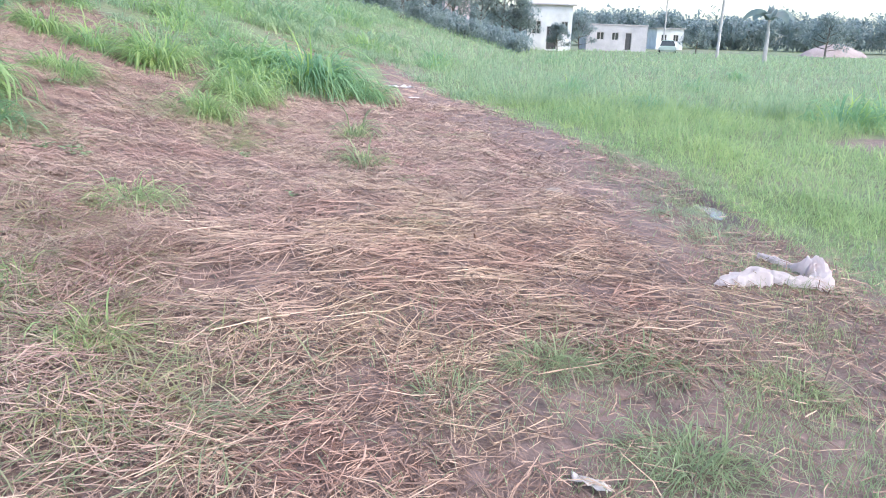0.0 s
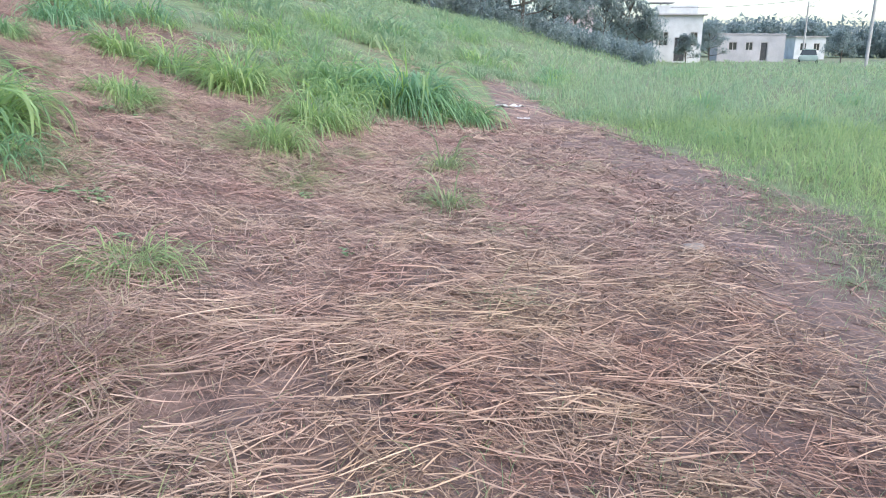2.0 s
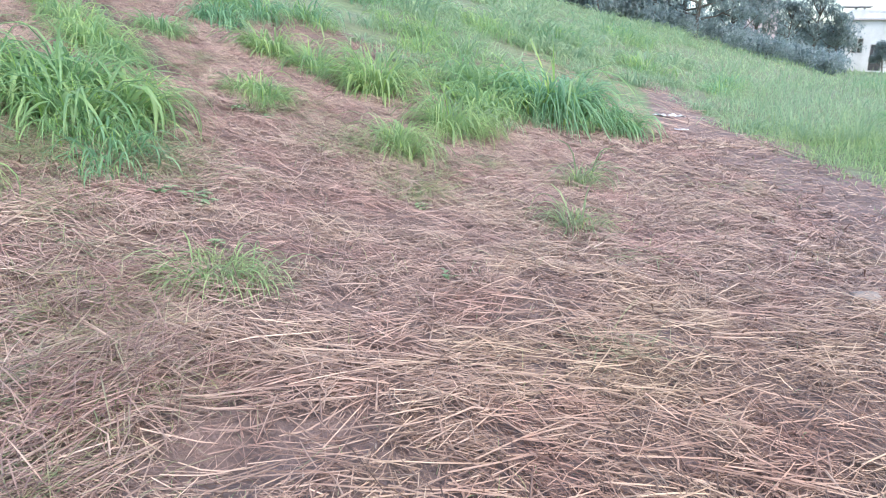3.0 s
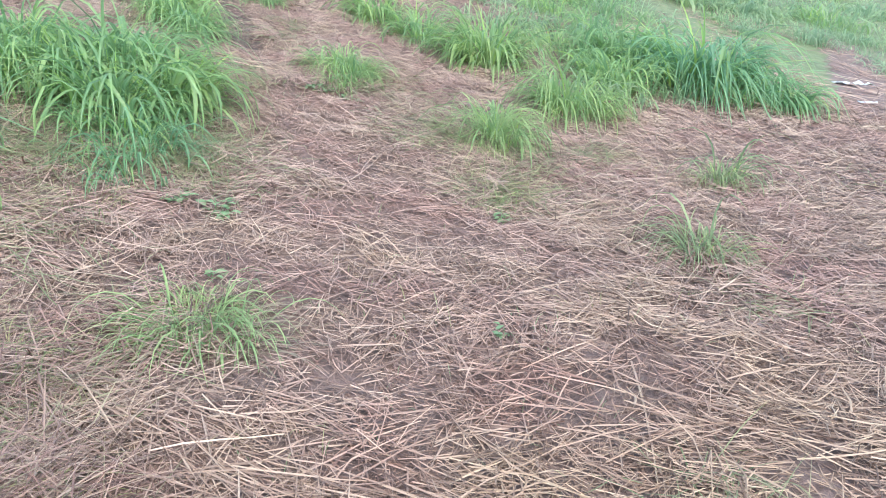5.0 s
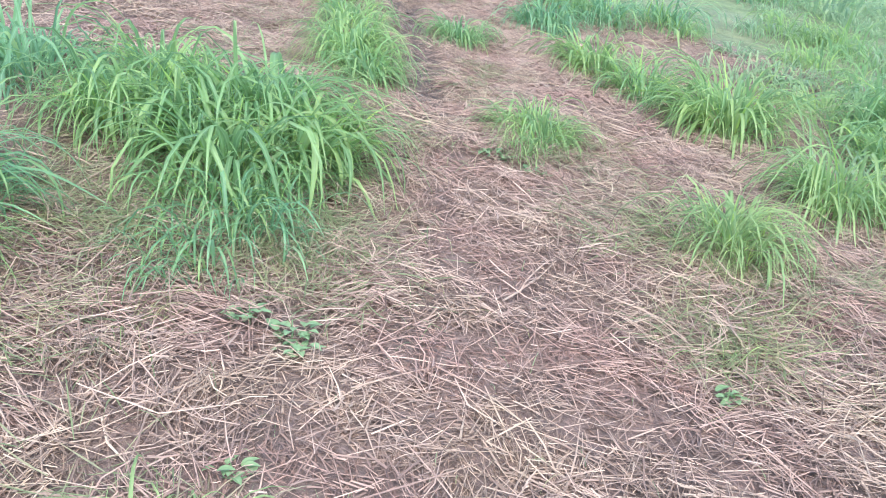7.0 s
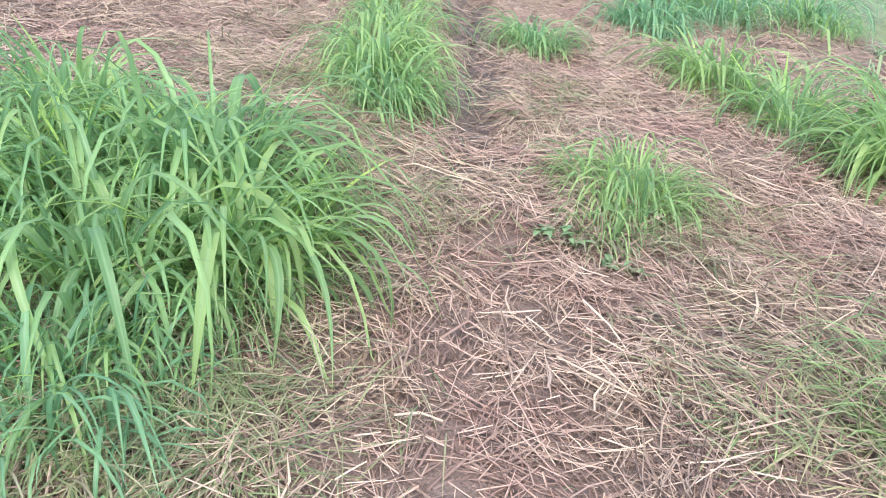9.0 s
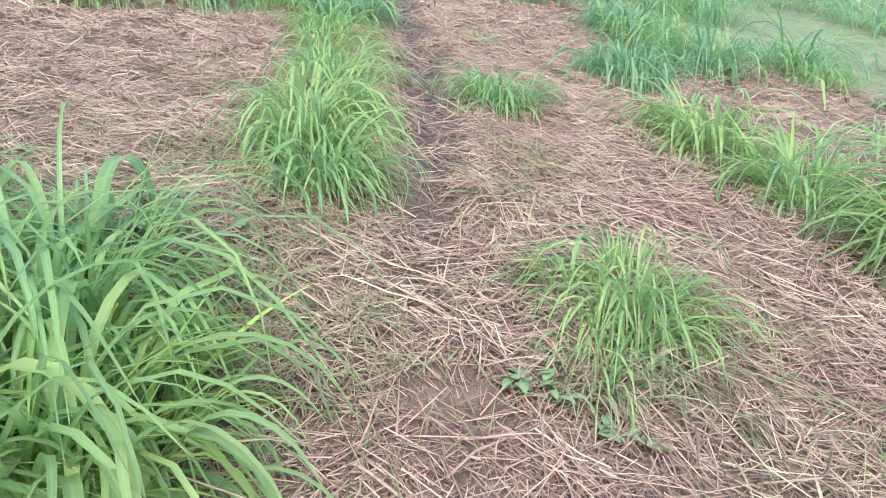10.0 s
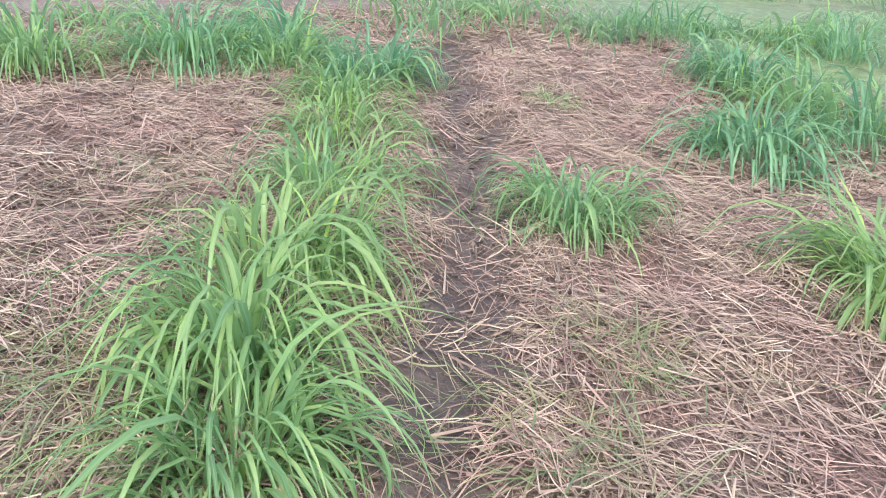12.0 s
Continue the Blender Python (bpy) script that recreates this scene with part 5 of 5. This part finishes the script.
# ---- houses ----
def building(name, x, y, w, d, h, mat, label, doors=(), windows=(), roof=0.35, z=None, parapet=False):
    """A block house with real openings in its front, which faces the camera (-y)."""
    root = empty(name, x, y, z)
    tagged(root, label, "house")
    cuts = [(a, a + cw, 0.0, ch) for a, cw, ch in doors] + [(a, a + cw, sill, sill + ch) for a, cw, sill, ch in windows]
    # front wall: one slab with its openings cut through
    xs = sorted({0.0, w, *(c[0] for c in cuts), *(c[1] for c in cuts)})
    zs = sorted({-0.5, h, *(c[2] for c in cuts), *(c[3] for c in cuts)})
    bm = bmesh.new()
    grid = {(i, j): bm.verts.new((p, 0, q)) for i, p in enumerate(xs) for j, q in enumerate(zs)}
    for i in range(len(xs) - 1):
        for j in range(len(zs) - 1):
            cx, cz = (xs[i] + xs[i + 1]) / 2, (zs[j] + zs[j + 1]) / 2
            if not any(c[0] < cx < c[1] and c[2] < cz < c[3] for c in cuts):
                bm.faces.new((grid[i, j], grid[i + 1, j], grid[i + 1, j + 1], grid[i, j + 1]))
    made = bmesh.ops.extrude_face_region(bm, geom=bm.faces[:])
    bmesh.ops.translate(bm, verts=[g for g in made["geom"] if isinstance(g, bmesh.types.BMVert)], vec=(0, 0.2, 0))
    bmesh.ops.recalc_face_normals(bm, faces=bm.faces[:])
    part("front_wall", bm, mat, root)
    part("side_wall", box(bmesh.new(), 0, 0.203, -0.5, 0.2, d, h), mat, root)
    part("side_wall", box(bmesh.new(), w - 0.2, 0.203, -0.5, w, d, h), mat, root)
    part("back_wall", box(bmesh.new(), 0.203, d - 0.2, -0.5, w - 0.203, d, h), mat, root)
    bm = box(bmesh.new(), -roof, -roof, h + 0.003, w + roof, d + roof, h + 0.16, 0.02)
    part("roof", bm, ROOFING, root, "thin grey flat roof slab")
    bm = box(bmesh.new(), 0.21, 0.21, -0.3, w - 0.21, d - 0.21, 0.02)
    part("floor_slab", bm, CEMENT, root)
    if parapet:
        bm = box(bmesh.new(), 0.1, 0.3, h + 0.164, w - 0.5, 0.5, h + 0.95, 0.02)
        part("parapet", bm, WHITEWASH, root, "low whitewashed roof wall")
        bm = box(bmesh.new(), -0.5, 0.2, h + 1.15, 1.8, 2.4, h + 1.27, 0.02)
        box(bm, 0.5, 0.9, h + 0.166, 0.65, 1.05, h + 1.15)
        box(bm, 1.3, 1.6, h + 0.166, 1.45, 1.75, h + 1.15)
        part("roof_canopy", bm, ROOFING, root, "small flat canopy on thin posts")
    for a, cw, ch in doors:
        frame_bm = bmesh.new()
        for x0, x1, z0, z1 in ((a + 0.004, a + 0.07, 0.02, ch - 0.004), (a + cw - 0.07, a + cw - 0.004, 0.02, ch - 0.004), (a + 0.07, a + cw - 0.07, ch - 0.07, ch - 0.004)):
            box(frame_bm, x0, 0.05, z0, x1, 0.12, z1)
        part("door_frame", frame_bm, POLEWOOD, root)
        part("door_panel", box(bmesh.new(), a + 0.075, 0.14, 0.03, a + cw - 0.075, 0.17, ch - 0.075), SHADE, root, "dark closed door leaf")
    for a, cw, sill, ch in windows:
        window = new("window")
        window.parent = root
        frame_bm = bmesh.new()
        for x0, x1, z0, z1 in ((a + 0.004, a + 0.06, sill + 0.004, sill + ch - 0.004), (a + cw - 0.06, a + cw - 0.004, sill + 0.004, sill + ch - 0.004), (a + 0.06, a + cw - 0.06, sill + 0.004, sill + 0.06), (a + 0.06, a + cw - 0.06, sill + ch - 0.06, sill + ch - 0.004), (a + cw / 2 - 0.03, a + cw / 2 + 0.03, sill + 0.06, sill + ch - 0.06)):
            box(frame_bm, x0, 0.05, z0, x1, 0.12, z1)
        part("window_frame", frame_bm, POLEWOOD, window)
        part("pane", box(bmesh.new(), a + 0.06, 0.13, sill + 0.06, a + cw - 0.06, 0.14, sill + ch - 0.06), CARGLASS, window)
    return root


building("house", 12.2, 82, 4.6, 6, 4.35, WHITEWASH, "small whitewashed block house with flat roof", doors=((2.0, 1.1, 2.3),), windows=((0.5, 0.9, 1.5, 1.3), (3.5, 0.7, 1.5, 1.3)), z=0.45, parapet=True)
building("shed", 20.9, 93, 7.2, 4, 2.75, CEMENT, "low grey unpainted cement block shed", doors=((4.6, 0.8, 2.0),), windows=((1.2, 0.9, 1.1, 0.9), (3.0, 0.8, 1.1, 0.9)), roof=0.08, z=0.45)
building("house", 5.1, 115, 3.8, 6, 6.4, PINKWASH, "tall faded pink house above the trees", windows=((0.6, 0.9, 4.0, 1.2), (2.2, 0.9, 4.0, 1.2)), roof=0.3, z=3.1)
building("house", 41.0, 130, 4.5, 5, 3.2, WHITEWASH, "small white house among far trees", windows=((0.8, 0.9, 1.2, 1.1), (2.8, 0.9, 1.2, 1.1)), z=0.4)


def utility_pole(x, y, height, lean, label):
    root = empty("utility_pole", x, y)
    tagged(root, label, "utility pole")
    bm = tube(bmesh.new(), [(0, 0, -0.5), (lean * 0.5, 0, height * 0.5), (lean, 0, height)], [0.15, 0.125, 0.10], 10)
    part("pole", bm, POLEWOOD, root)
    part("crossarm", box(bmesh.new(), lean - 0.15, -0.18, height - 0.62, lean + 0.75, -0.08, height - 0.5, 0.01), POLEWOOD, root)
    for k in range(2):
        bm = tube(bmesh.new(), [(lean + 0.25 + 0.4 * k, -0.13, height - 0.5), (lean + 0.25 + 0.4 * k, -0.13, height - 0.4), (lean + 0.25 + 0.4 * k, -0.13, height - 0.28)], [0.03, 0.05, 0.025], 8)
        part("insulator", bm, SCRAP, root)


utility_pole(28.75, 73, 8.6, 0.15, "weathered grey utility pole with a short crossarm")
utility_pole(35.7, 110, 7.4, 0.0, "thin far utility pole behind the shed")


def cable(a, b, sag):
    pts = []
    for k in range(25):
        s = k / 24
        pts.append((a[0] + (b[0] - a[0]) * s, a[1] + (b[1] - a[1]) * s, a[2] + (b[2] - a[2]) * s - sag * 4 * s * (1 - s)))
    bm = tube(bmesh.new(), pts, [0.016] * 25, 5)
    me = bpy.data.meshes.new("overhead_cable")
    bm.to_mesh(me)
    bm.free()
    me.materials.append(WIRE)
    tagged(new("overhead_cable", me), "thin dark overhead cable slung between poles", "cable", "overhead cables")


top = ground_at(28.75, 73)
cable((28.85, 73, top + 6.3), (12.6, 83, 5.6), 0.5)
cable((28.85, 73, top + 6.3), (95, 80, 6.3), 0.6)
cable((29.1, 72.87, top + 8.3), (35.7, 110, ground_at(35.7, 110) + 7.1), 0.4)


def parked_car(x, y, turn):
    root = empty("parked_car", x, y, None, turn)
    tagged(root, "pale green car parked behind the grass", "car")
    bm = box(bmesh.new(), -0.85, -2.0, 0.28, 0.85, 2.0, 0.85, 0.12)
    part("body", bm, CARPAINT, root)
    bm = bmesh.new()
    lo = [bm.verts.new(p) for p in ((-0.78, -1.2, 0.84), (0.78, -1.2, 0.84), (0.78, 1.5, 0.84), (-0.78, 1.5, 0.84))]
    hi = [bm.verts.new(p) for p in ((-0.62, -0.7, 1.36), (0.62, -0.7, 1.36), (0.62, 1.0, 1.36), (-0.62, 1.0, 1.36))]
    for k in range(4):
        bm.faces.new((lo[k], lo[(k + 1) % 4], hi[(k + 1) % 4], hi[k]))
    part("windows", bm, CARGLASS, root, "dark glass all round")
    part("roof", box(bmesh.new(), -0.64, -0.72, 1.362, 0.64, 1.02, 1.43, 0.03), CARPAINT, root)
    for sx in (-0.8, 0.8):
        for sy in (-1.3, 1.3):
            bm = tube(bmesh.new(), [(sx - 0.1, sy, 0.31), (sx + 0.1, sy, 0.31)], [0.31, 0.31], 16)
            part("wheel", bm, RUBBER, root)


parked_car(28.0, 85, -18)


def earth_mound(x, y, w, h):
    n = 40
    u = np.linspace(-1, 1, n)
    a, b = np.meshgrid(u, u)
    q = np.clip(1 - a ** 2 - b ** 2, 0, 1)
    px, py = x + a * w, y + b * w * 0.6
    pz = land(px, py) - 0.05 + h * q ** 0.8 * (0.8 + 0.4 * patchy(px, py, 1.5, 6))
    idx = np.arange(n * n).reshape(n, n)
    f = np.stack([idx[:-1, :-1], idx[:-1, 1:], idx[1:, 1:], idx[1:, :-1]], -1).reshape(-1, 4)
    ob = new("earth_mound", mesh_from("earth_mound", np.stack([px.ravel(), py.ravel(), pz.ravel()], -1), f, [REDEARTH]))
    tagged(ob, "broad heap of reddish earth at the far side of the field", "earth heap")


earth_mound(54.8, 100, 4.4, 1.5)
